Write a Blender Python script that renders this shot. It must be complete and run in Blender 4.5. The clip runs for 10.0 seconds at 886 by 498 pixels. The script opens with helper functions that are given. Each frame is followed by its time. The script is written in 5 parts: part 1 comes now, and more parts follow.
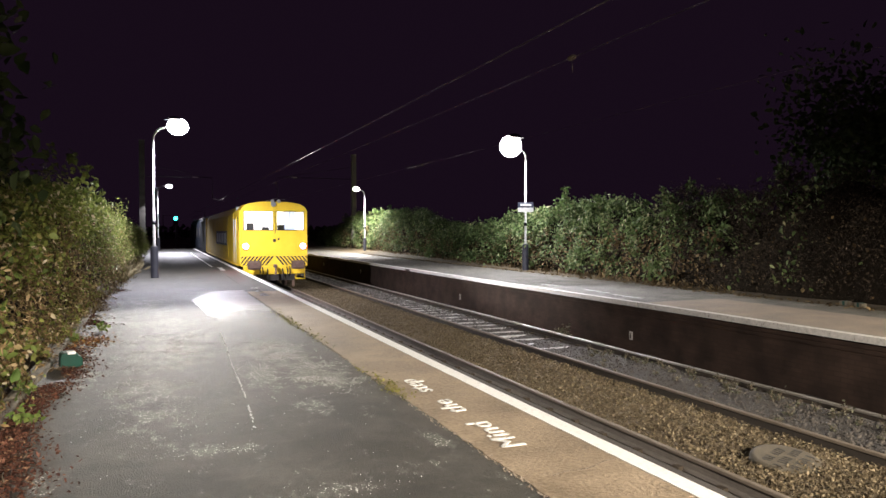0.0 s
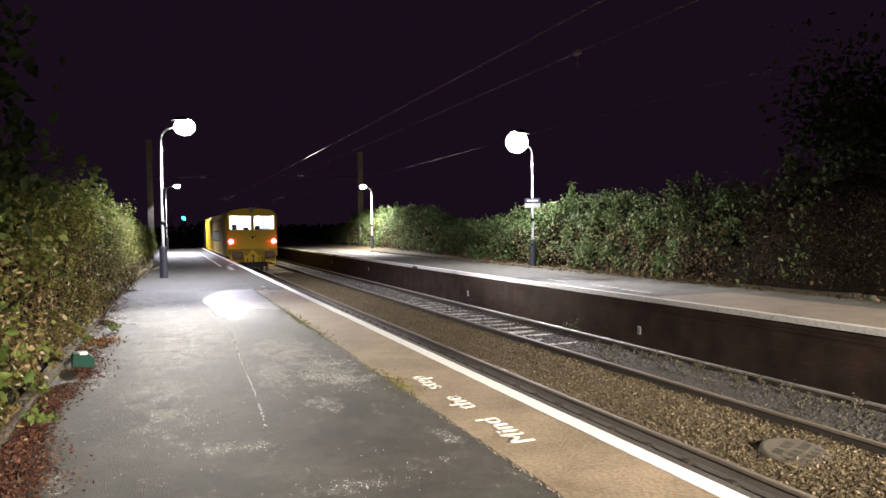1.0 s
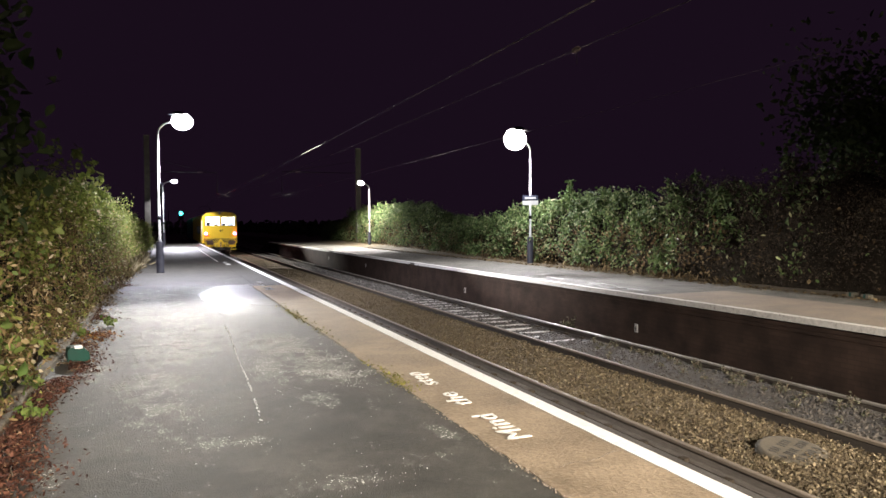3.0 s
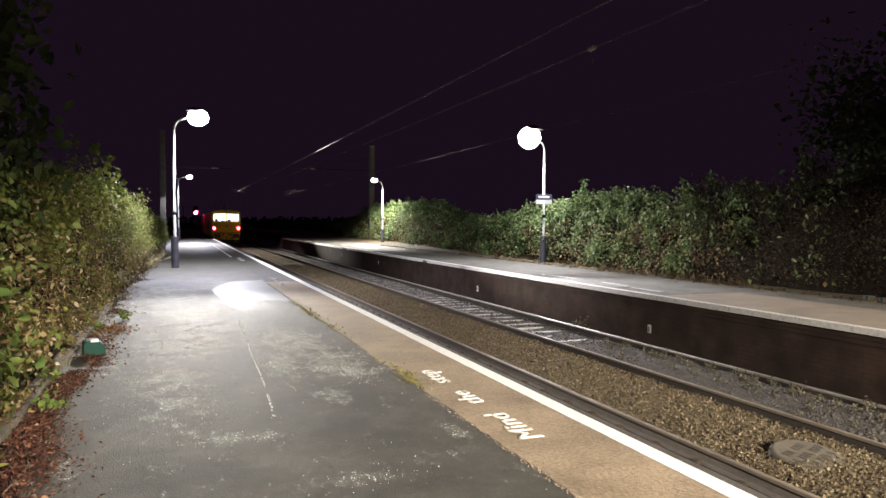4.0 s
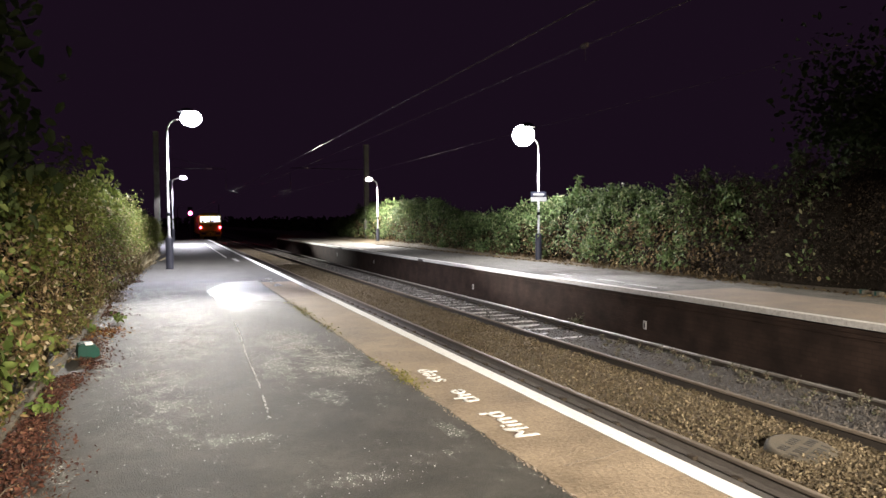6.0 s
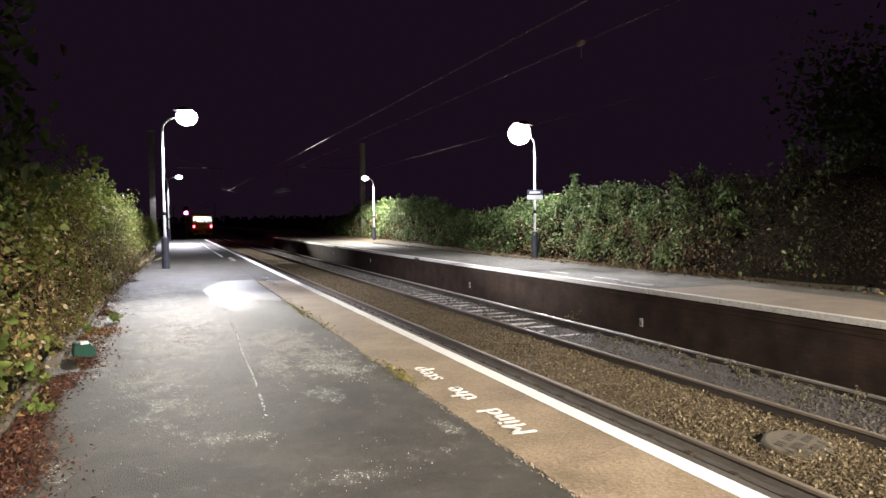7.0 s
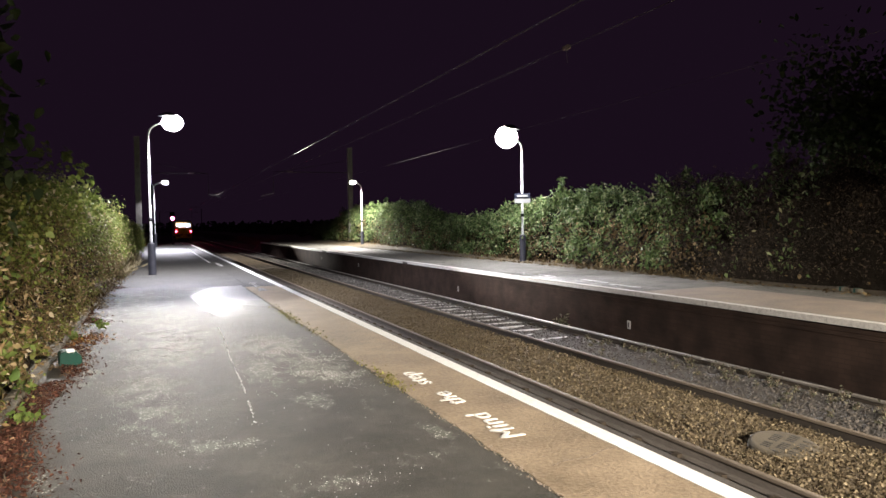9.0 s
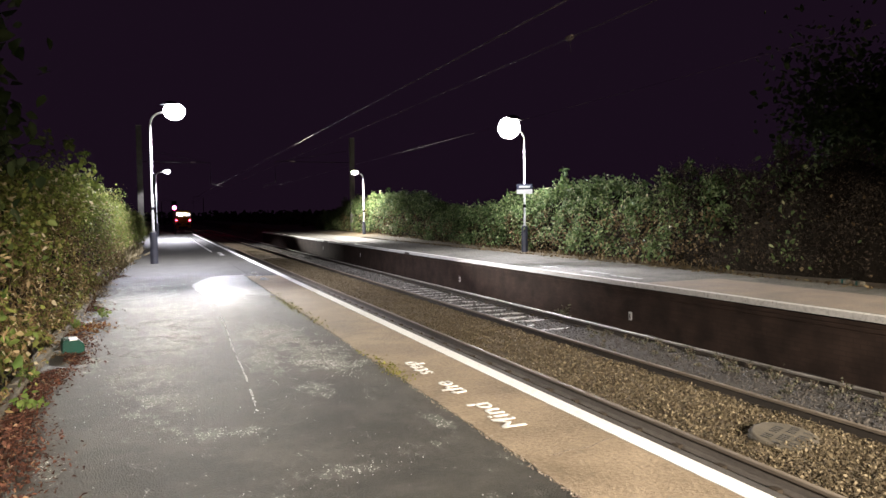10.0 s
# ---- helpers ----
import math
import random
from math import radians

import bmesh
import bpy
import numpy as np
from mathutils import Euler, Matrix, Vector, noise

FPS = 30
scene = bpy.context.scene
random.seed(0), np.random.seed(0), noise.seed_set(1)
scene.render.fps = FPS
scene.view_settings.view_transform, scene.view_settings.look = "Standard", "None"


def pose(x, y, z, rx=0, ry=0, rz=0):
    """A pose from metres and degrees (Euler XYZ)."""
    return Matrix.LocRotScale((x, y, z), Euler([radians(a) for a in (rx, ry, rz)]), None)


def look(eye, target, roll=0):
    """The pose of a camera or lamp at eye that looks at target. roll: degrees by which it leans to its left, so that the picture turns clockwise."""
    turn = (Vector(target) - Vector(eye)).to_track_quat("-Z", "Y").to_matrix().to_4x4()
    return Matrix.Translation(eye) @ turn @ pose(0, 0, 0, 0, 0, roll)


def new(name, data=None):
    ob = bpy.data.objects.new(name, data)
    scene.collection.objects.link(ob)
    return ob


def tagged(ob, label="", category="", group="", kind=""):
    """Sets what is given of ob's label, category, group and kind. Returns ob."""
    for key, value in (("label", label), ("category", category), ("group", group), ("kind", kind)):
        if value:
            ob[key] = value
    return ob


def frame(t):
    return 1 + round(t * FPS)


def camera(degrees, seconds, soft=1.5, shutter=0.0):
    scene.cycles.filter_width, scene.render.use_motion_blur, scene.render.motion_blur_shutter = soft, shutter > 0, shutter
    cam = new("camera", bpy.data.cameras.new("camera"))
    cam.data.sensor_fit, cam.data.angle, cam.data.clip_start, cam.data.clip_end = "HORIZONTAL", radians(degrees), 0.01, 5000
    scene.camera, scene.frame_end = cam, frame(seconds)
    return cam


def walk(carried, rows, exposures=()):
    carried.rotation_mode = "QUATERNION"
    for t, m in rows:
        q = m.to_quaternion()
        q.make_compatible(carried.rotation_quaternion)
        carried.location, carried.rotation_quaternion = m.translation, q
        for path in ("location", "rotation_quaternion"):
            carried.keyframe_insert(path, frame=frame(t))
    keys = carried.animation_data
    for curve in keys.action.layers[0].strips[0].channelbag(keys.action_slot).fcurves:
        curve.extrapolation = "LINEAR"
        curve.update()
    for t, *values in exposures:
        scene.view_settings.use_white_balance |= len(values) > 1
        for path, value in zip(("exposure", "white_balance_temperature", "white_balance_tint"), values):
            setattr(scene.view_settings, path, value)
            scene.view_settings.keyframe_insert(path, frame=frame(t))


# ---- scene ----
cam = camera(65.3, 10.0)

PATH = [
    (0, (-0.133, 0.003, 1.516), (0.627, 1.852, 1.466), 0.0),
    (0.5, (-0.127, 0.0, 1.52), (0.609, 1.858, 1.458), -0.7),
    (1, (-0.139, -0.022, 1.525), (0.601, 1.835, 1.465), -0.7),
    (1.5, (-0.129, 0.002, 1.517), (0.607, 1.861, 1.454), -0.4),
    (2, (-0.123, 0.007, 1.516), (0.646, 1.852, 1.453), -0.0),
    (2.5, (-0.125, 0.005, 1.508), (0.638, 1.853, 1.443), -0.4),
    (4, (-0.141, 0.006, 1.513), (0.572, 1.873, 1.439), 0.3),
    (4.5, (-0.135, -0.001, 1.525), (0.578, 1.866, 1.451), -0.2),
    (5, (-0.136, 0.005, 1.515), (0.578, 1.872, 1.439), 0.1),
    (5.5, (-0.13, 0.004, 1.525), (0.587, 1.869, 1.448), -0.1),
    (7, (-0.126, 0.011, 1.509), (0.608, 1.869, 1.426), -0.5),
    (7.5, (-0.143, -0.005, 1.519), (0.59, 1.855, 1.443), -0.5),
    (8, (-0.138, -0.008, 1.52), (0.602, 1.849, 1.455), -0.8),
    (8.5, (-0.132, -0.003, 1.519), (0.614, 1.851, 1.451), -0.8),
    (9, (-0.131, -0.009, 1.521), (0.635, 1.837, 1.448), -0.9),
    (9.5, (-0.137, 0.0, 1.518), (0.621, 1.849, 1.439), -0.9),
    (10, (-0.135, -0.004, 1.516), (0.626, 1.843, 1.416), -0.6),
]
walk(cam, [(t, look(eye, target, roll)) for t, eye, target, roll in PATH],
     exposures=[(0, 1.93), (0.6, 2.08), (10, 2.1)])
# ---------------------------------------------------------------- light
world = bpy.data.worlds.new("night_sky")
scene.world = world
world.use_nodes = True
bg = world.node_tree.nodes["Background"]
bg.inputs["Color"].default_value = (0.64, 0.3, 0.72, 1)
bg.inputs["Strength"].default_value = 0.0034
LAMP_W = 1600.0

# measures of the place
EDGE, LINE_OUT, LINE_IN, STRIP = 2.93, 2.83, 2.69, 1.915   # near platform
KERB = -1.28
FAR, FAR_BACK = 9.27, 12.75                                # far platform
RAIL_Z = -0.85
RAILS = (3.525, 5.03, 6.97, 8.475)
PLAT_END = 66.0


# ---------------------------------------------------------------- materials
def node(nt, kind, **values):
    n = nt.nodes.new(kind)
    for k, v in values.items():
        n.inputs[k.replace("_", " ")].default_value = v
    return n


def ramp(nt, fac, stops):
    r = nt.nodes.new("ShaderNodeValToRGB")
    el = r.color_ramp.elements
    while len(el) < len(stops):
        el.new(0.5)
    for e, (p, c) in zip(el, stops):
        e.position, e.color = p, (*c, 1)
    nt.links.new(fac, r.inputs["Fac"])
    return r.outputs["Color"]


def material(name, low, high, scale=4.0, fine=60.0, rough=(0.6, 0.9), metal=0.0, bump=0.3, bump_size=0.01,
             random_by="", spread=0.5, spec=0.5, stretch=(1, 1, 1), coat=0.0):
    """Two scales of noise between two colours, uneven gloss and a fine relief."""
    m = bpy.data.materials.new(name)
    m.use_nodes = True
    nt = m.node_tree
    b = nt.nodes["Principled BSDF"]
    pos = nt.nodes.new("ShaderNodeTexCoord").outputs["Object"]
    if random_by != "island":
        pos = nt.nodes.new("ShaderNodeNewGeometry").outputs["Position"] if random_by == "world" else pos
    mp = nt.nodes.new("ShaderNodeMapping")
    mp.inputs["Scale"].default_value = stretch
    nt.links.new(pos, mp.inputs["Vector"])
    n1 = node(nt, "ShaderNodeTexNoise", Scale=scale, Detail=5.0, Roughness=0.6)
    n2 = node(nt, "ShaderNodeTexNoise", Scale=fine, Detail=3.0, Roughness=0.7)
    for n in (n1, n2):
        nt.links.new(mp.outputs[0], n.inputs["Vector"])
    mix = nt.nodes.new("ShaderNodeMath")
    mix.operation = "MULTIPLY_ADD"
    nt.links.new(n2.outputs["Fac"], mix.inputs[0])
    mix.inputs[1].default_value = 0.45
    half = nt.nodes.new("ShaderNodeMath")
    half.operation = "MULTIPLY"
    nt.links.new(n1.outputs["Fac"], half.inputs[0])
    half.inputs[1].default_value = 0.55
    nt.links.new(half.outputs[0], mix.inputs[2])
    fac = mix.outputs[0]
    if random_by in ("island", "object"):
        if random_by == "island":
            r = nt.nodes.new("ShaderNodeNewGeometry").outputs["Random Per Island"]
        else:
            r = nt.nodes.new("ShaderNodeObjectInfo").outputs["Random"]
        add = nt.nodes.new("ShaderNodeMix")
        add.inputs[0].default_value = spread
        nt.links.new(fac, add.inputs[2])
        nt.links.new(r, add.inputs[3])
        fac = add.outputs[0]
        lo, hi = 0.15, 0.85
    else:
        lo, hi = 0.36, 0.64
    nt.links.new(ramp(nt, fac, [(lo, low), (hi, high)]), b.inputs["Base Color"])
    rr = nt.nodes.new("ShaderNodeMapRange")
    rr.inputs["From Min"].default_value, rr.inputs["From Max"].default_value = 0.35, 0.65
    rr.inputs["To Min"].default_value, rr.inputs["To Max"].default_value = rough
    nt.links.new(n1.outputs["Fac"], rr.inputs["Value"])
    nt.links.new(rr.outputs[0], b.inputs["Roughness"])
    b.inputs["Metallic"].default_value = metal
    b.inputs["Specular IOR Level"].default_value = spec
    b.inputs["Coat Weight"].default_value = coat
    if bump:
        bp = node(nt, "ShaderNodeBump", Strength=bump, Distance=bump_size)
        nt.links.new(n2.outputs["Fac"], bp.inputs["Height"])
        nt.links.new(bp.outputs["Normal"], b.inputs["Normal"])
    return m


def glow(name, colour, strength):
    m = bpy.data.materials.new(name)
    m.use_nodes = True
    b = m.node_tree.nodes["Principled BSDF"]
    b.inputs["Base Color"].default_value = (*colour, 1)
    b.inputs["Emission Color"].default_value = (*colour, 1)
    b.inputs["Emission Strength"].default_value = strength
    return m


def worn_asphalt(name="asphalt", k=1.0, wear=1.0):
    """Dark platform asphalt with pale worn patches, grit specks and damp gloss."""
    m = bpy.data.materials.new(name)
    m.use_nodes = True
    nt = m.node_tree
    b = nt.nodes["Principled BSDF"]
    pos = nt.nodes.new("ShaderNodeNewGeometry").outputs["Position"]
    big = node(nt, "ShaderNodeTexNoise", Scale=0.75, Detail=4.0, Roughness=0.55)
    mid = node(nt, "ShaderNodeTexNoise", Scale=6.0, Detail=9.0, Roughness=0.8)
    fine = node(nt, "ShaderNodeTexNoise", Scale=95.0, Detail=2.0)
    grit = node(nt, "ShaderNodeTexVoronoi", Scale=52.0)
    for n in (big, mid, fine, grit):
        nt.links.new(pos, n.inputs["Vector"])
    base = ramp(nt, mid.outputs["Fac"], [(0.3, (0.028 * k, 0.0266 * k, 0.0225 * k)), (0.7, (0.074 * k, 0.0704 * k, 0.0595 * k))])
    grain = ramp(nt, fine.outputs["Fac"], [(0.35, (0.75, 0.75, 0.75)), (0.65, (1.2, 1.2, 1.2))])
    mul = nt.nodes.new("ShaderNodeMix")
    mul.data_type, mul.blend_type = "RGBA", "MULTIPLY"
    mul.inputs[0].default_value = 1.0
    nt.links.new(base, mul.inputs[6])
    nt.links.new(grain, mul.inputs[7])
    drift = node(nt, "ShaderNodeTexNoise", Scale=1.3, Detail=5.0, Roughness=0.65)
    nt.links.new(pos, drift.inputs["Vector"])
    tone = nt.nodes.new("ShaderNodeMix")
    tone.data_type, tone.blend_type = "RGBA", "MULTIPLY"
    tone.inputs[0].default_value = 1.0
    nt.links.new(mul.outputs[2], tone.inputs[6])
    nt.links.new(ramp(nt, drift.outputs["Fac"], [(0.38, (0.62, 0.61, 0.6)), (0.62, (1.25, 1.24, 1.22))]), tone.inputs[7])
    # worn patches: a few scuffed areas, broken up by the middle noise
    total = None
    for cx, cy, rx, ry in ((-0.55, 14.6, 0.85, 3.2), (-0.1, 11.6, 0.7, 2.1), (-0.05, 9.3, 0.55, 1.7), (-0.25, 7.2, 0.36, 1.2), (-0.2, 5.9, 0.26, 0.6), (-0.75, 8.0, 0.2, 0.6),
                           (1.22, 8.7, 0.5, 1.5), (1.42, 7.2, 0.45, 0.8), (0.85, 7.4, 0.2, 0.8), (1.1, 5.9, 0.2, 0.3), (0.23, 5.0, 0.34, 0.16), (1.72, 4.7, 0.1, 0.35), (0.84, 3.95, 0.32, 0.17), (-0.85, 4.75, 0.22, 0.26),
                           # paler areas further along and on the far platform
                           (1.0, 52.0, 1.0, 5.0), (11.3, 15.0, 0.7, 1.5), (11.2, 42.0, 0.8, 4.0)):
        mp = nt.nodes.new("ShaderNodeMapping")
        mp.vector_type = "TEXTURE"
        mp.inputs["Location"].default_value = (cx, cy, 0)
        mp.inputs["Scale"].default_value = (rx, ry, 1)
        nt.links.new(pos, mp.inputs["Vector"])
        ln = nt.nodes.new("ShaderNodeVectorMath")
        ln.operation = "LENGTH"
        nt.links.new(mp.outputs[0], ln.inputs[0])
        mr = nt.nodes.new("ShaderNodeMapRange")
        mr.inputs["From Min"].default_value, mr.inputs["From Max"].default_value = 1.25, 0.35
        mr.inputs["To Max"].default_value = 0.42
        nt.links.new(ln.outputs["Value"], mr.inputs["Value"])
        if total is None:
            total = mr.outputs[0]
        else:
            mx = nt.nodes.new("ShaderNodeMath")
            mx.operation = "MAXIMUM"
            nt.links.new(total, mx.inputs[0])
            nt.links.new(mr.outputs[0], mx.inputs[1])
            total = mx.outputs[0]
    s = nt.nodes.new("ShaderNodeMath")
    s.operation = "MULTIPLY_ADD"
    nt.links.new(big.outputs["Fac"], s.inputs[0])
    s.inputs[1].default_value = 0.6
    nt.links.new(total, s.inputs[2])
    scuff = node(nt, "ShaderNodeTexNoise", Scale=5.0, Detail=8.0, Roughness=0.75)
    wide = nt.nodes.new("ShaderNodeMapping")
    wide.inputs["Scale"].default_value = (1.0, 0.6, 1.0)
    nt.links.new(pos, wide.inputs["Vector"])
    nt.links.new(wide.outputs[0], scuff.inputs["Vector"])
    s2 = nt.nodes.new("ShaderNodeMath")
    s2.operation = "MULTIPLY_ADD"
    nt.links.new(scuff.outputs["Fac"], s2.inputs[0])
    s2.inputs[1].default_value = 2.4
    nt.links.new(s.outputs[0], s2.inputs[2])
    fade = nt.nodes.new("ShaderNodeMapRange")
    fade.inputs["From Min"].default_value, fade.inputs["From Max"].default_value = 1.69, 1.97
    fade.inputs["To Max"].default_value = wear
    nt.links.new(s2.outputs[0], fade.inputs["Value"])
    mask = fade.outputs[0]
    # loose pale chips: round-cornered cells, only some of them present
    there = ramp(nt, grit.outputs["Color"], [(0.5, (0, 0, 0)), (0.56, (1, 1, 1))])
    shape = ramp(nt, grit.outputs["Distance"], [(0.3, (1, 1, 1)), (0.38, (0, 0, 0))])
    spots = nt.nodes.new("ShaderNodeMath")
    spots.operation = "MULTIPLY"
    nt.links.new(there, spots.inputs[0])
    nt.links.new(shape, spots.inputs[1])
    m2 = nt.nodes.new("ShaderNodeMath")
    m2.operation = "MULTIPLY"
    nt.links.new(mask, m2.inputs[0])
    nt.links.new(spots.outputs[0], m2.inputs[1])
    # the bare aggregate between the crumbs is greyer than the tar
    bare = nt.nodes.new("ShaderNodeMix")
    bare.data_type = "RGBA"
    part_way = nt.nodes.new("ShaderNodeMath")
    part_way.operation = "MULTIPLY"
    nt.links.new(mask, part_way.inputs[0])
    part_way.inputs[1].default_value = 0.4
    nt.links.new(part_way.outputs[0], bare.inputs[0])
    nt.links.new(tone.outputs[2], bare.inputs[6])
    bare.inputs[7].default_value = (0.2, 0.2, 0.175, 1)
    worn = nt.nodes.new("ShaderNodeMix")
    worn.data_type = "RGBA"
    nt.links.new(m2.outputs[0], worn.inputs[0])
    nt.links.new(bare.outputs[2], worn.inputs[6])
    worn.inputs[7].default_value = (0.62, 0.61, 0.56, 1)
    nt.links.new(worn.outputs[2], b.inputs["Base Color"])
    b.inputs["Specular IOR Level"].default_value = 0.45
    rr = nt.nodes.new("ShaderNodeMapRange")
    rr.inputs["To Min"].default_value, rr.inputs["To Max"].default_value = 0.58, 0.85
    nt.links.new(mid.outputs["Fac"], rr.inputs["Value"])
    nt.links.new(rr.outputs[0], b.inputs["Roughness"])
    bp = node(nt, "ShaderNodeBump", Strength=0.9, Distance=0.012)
    nt.links.new(fine.outputs["Fac"], bp.inputs["Height"])
    nt.links.new(bp.outputs["Normal"], b.inputs["Normal"])
    return m


def worn_paint(name, colour, under, keep=0.42):
    """Road paint with scuffed holes that show the surface below."""
    m = bpy.data.materials.new(name)
    m.use_nodes = True
    nt = m.node_tree
    b = nt.nodes["Principled BSDF"]
    pos = nt.nodes.new("ShaderNodeNewGeometry").outputs["Position"]
    n1 = node(nt, "ShaderNodeTexNoise", Scale=18.0, Detail=6.0, Roughness=0.75)
    nt.links.new(pos, n1.inputs["Vector"])
    dirt = tuple(c * 0.75 for c in colour)
    nt.links.new(ramp(nt, n1.outputs["Fac"], [(keep - 0.06, under), (keep, dirt), (keep + 0.2, colour)]), b.inputs["Base Color"])
    b.inputs["Roughness"].default_value = 0.6
    return m


def leaf_material(name, stops, rough=0.65, through_light=0.3):
    """Matt leaves that let some light through, each of its own shade."""
    m = bpy.data.materials.new(name)
    m.use_nodes = True
    nt = m.node_tree
    b = nt.nodes["Principled BSDF"]
    out = nt.nodes["Material Output"]
    r = nt.nodes.new("ShaderNodeNewGeometry").outputs["Random Per Island"]
    col = ramp(nt, r, stops)
    nt.links.new(col, b.inputs["Base Color"])
    b.inputs["Roughness"].default_value = rough
    b.inputs["Specular IOR Level"].default_value = 0.18
    tr = nt.nodes.new("ShaderNodeBsdfTranslucent")
    nt.links.new(col, tr.inputs["Color"])
    mix = nt.nodes.new("ShaderNodeMixShader")
    mix.inputs[0].default_value = through_light
    nt.links.new(b.outputs[0], mix.inputs[1])
    nt.links.new(tr.outputs[0], mix.inputs[2])
    nt.links.new(mix.outputs[0], out.inputs["Surface"])
    return m


def brick_material():
    """Sooty dark engineering brick with faint courses."""
    m = bpy.data.materials.new("sooty_brick")
    m.use_nodes = True
    nt = m.node_tree
    b = nt.nodes["Principled BSDF"]
    pos = nt.nodes.new("ShaderNodeNewGeometry").outputs["Position"]
    sep = nt.nodes.new("ShaderNodeSeparateXYZ")
    nt.links.new(pos, sep.inputs[0])
    com = nt.nodes.new("ShaderNodeCombineXYZ")
    nt.links.new(sep.outputs["Y"], com.inputs["X"])
    nt.links.new(sep.outputs["Z"], com.inputs["Y"])
    br = node(nt, "ShaderNodeTexBrick", Scale=1.0, Mortar_Size=0.006, Brick_Width=0.225, Row_Height=0.075)
    br.inputs["Color1"].default_value = (0.031, 0.0208, 0.0165, 1)
    br.inputs["Color2"].default_value = (0.037, 0.025, 0.02, 1)
    br.inputs["Mortar"].default_value = (0.028, 0.0195, 0.0158, 1)
    nt.links.new(com.outputs[0], br.inputs["Vector"])
    n1 = node(nt, "ShaderNodeTexNoise", Scale=2.0, Detail=5.0)
    nt.links.new(pos, n1.inputs["Vector"])
    mul = nt.nodes.new("ShaderNodeMix")
    mul.data_type, mul.blend_type = "RGBA", "MULTIPLY"
    mul.inputs[0].default_value = 1.0
    nt.links.new(br.outputs["Color"], mul.inputs[6])
    nt.links.new(ramp(nt, n1.outputs["Fac"], [(0.3, (0.6, 0.6, 0.6)), (0.7, (1.3, 1.25, 1.2))]), mul.inputs[7])
    nt.links.new(mul.outputs[2], b.inputs["Base Color"])
    b.inputs["Roughness"].default_value = 0.95
    b.inputs["Specular IOR Level"].default_value = 0.15
    bp = node(nt, "ShaderNodeBump", Strength=0.6, Distance=0.01)
    nt.links.new(br.outputs["Fac"], bp.inputs["Height"])
    bp.invert = True
    nt.links.new(bp.outputs["Normal"], b.inputs["Normal"])
    return m


ASPHALT = worn_asphalt()
ASPHALT_DARK = worn_asphalt("darker_asphalt", 0.72, 0.12)
ASPHALT_FAR = worn_asphalt("smooth_grey_asphalt", 1.9, 0.15)


def patch_material():
    """Pale smooth asphalt that fades out unevenly towards the near side."""
    m = material("pale_smooth_asphalt", (0.055, 0.054, 0.053), (0.125, 0.123, 0.12), 2.4, 60, (0.45, 0.6), bump=0.4, random_by="world")
    nt = m.node_tree
    pos = nt.nodes.new("ShaderNodeNewGeometry").outputs["Position"]
    sep = nt.nodes.new("ShaderNodeSeparateXYZ")
    nt.links.new(pos, sep.inputs[0])
    n1 = node(nt, "ShaderNodeTexNoise", Scale=2.5, Detail=6.0, Roughness=0.7)
    nt.links.new(pos, n1.inputs["Vector"])
    add = nt.nodes.new("ShaderNodeMath")
    add.operation = "MULTIPLY_ADD"
    nt.links.new(n1.outputs["Fac"], add.inputs[0])
    add.inputs[1].default_value = 3.5
    nt.links.new(sep.outputs["Y"], add.inputs[2])
    mr = nt.nodes.new("ShaderNodeMapRange")
    mr.inputs["From Min"].default_value, mr.inputs["From Max"].default_value = 13.4, 16.6
    nt.links.new(add.outputs[0], mr.inputs["Value"])
    nt.links.new(mr.outputs[0], nt.nodes["Principled BSDF"].inputs["Alpha"])
    return m


PATCH = patch_material()
BROWN = material("brown_surfacing", (0.15, 0.113, 0.071), (0.35, 0.272, 0.183), 1.6, 34, (0.7, 0.9), bump=0.9, random_by="world")
CONCRETE = material("weathered_concrete", (0.2, 0.19, 0.17), (0.36, 0.34, 0.3), 3, 50, (0.75, 0.95), random_by="world")
COPING = material("dark_coping", (0.035, 0.031, 0.028), (0.085, 0.077, 0.068), 3, 50, (0.7, 0.95), random_by="world")
WHITE_LINE = worn_paint("white_line_paint", (0.78, 0.78, 0.76), (0.25, 0.2, 0.14), 0.3)
WHITE_FADED = worn_paint("faded_white_paint", (0.42, 0.42, 0.4), (0.1, 0.09, 0.075), 0.5)
WHITE_FAR = worn_paint("scuffed_white_paint", (0.6, 0.6, 0.58), (0.12, 0.11, 0.1), 0.5)
WHITE_COPING = worn_paint("weathered_coping_paint", (0.56, 0.55, 0.52), (0.17, 0.14, 0.11), 0.4)
WHITE_WORN = worn_paint("worn_white_paint", (0.8, 0.8, 0.76), (0.2, 0.15, 0.09), 0.43)
BRICK = brick_material()
BALLAST_BROWN = material("brown_ballast", (0.066, 0.051, 0.032), (0.125, 0.099, 0.064), 9, 40, (0.8, 1), random_by="island", spread=0.4)
BALLAST_PALE = material("pale_ballast", (0.035, 0.032, 0.029), (0.19, 0.18, 0.165), 9, 40, (0.8, 1), random_by="island", spread=0.8)
BALLAST_GREY = material("grey_ballast", (0.018, 0.0155, 0.0125), (0.07, 0.06, 0.05), 9, 40, (0.8, 1), random_by="island", spread=0.6)
EARTH = material("earth", (0.04, 0.03, 0.016), (0.1, 0.075, 0.04), 1.5, 25, (0.9, 1), bump=0.8, bump_size=0.03, random_by="world")
BED_BROWN = material("brown_bed", (0.075, 0.056, 0.032), (0.17, 0.127, 0.073), 3, 30, (0.9, 1), bump=1, bump_size=0.03, random_by="world")
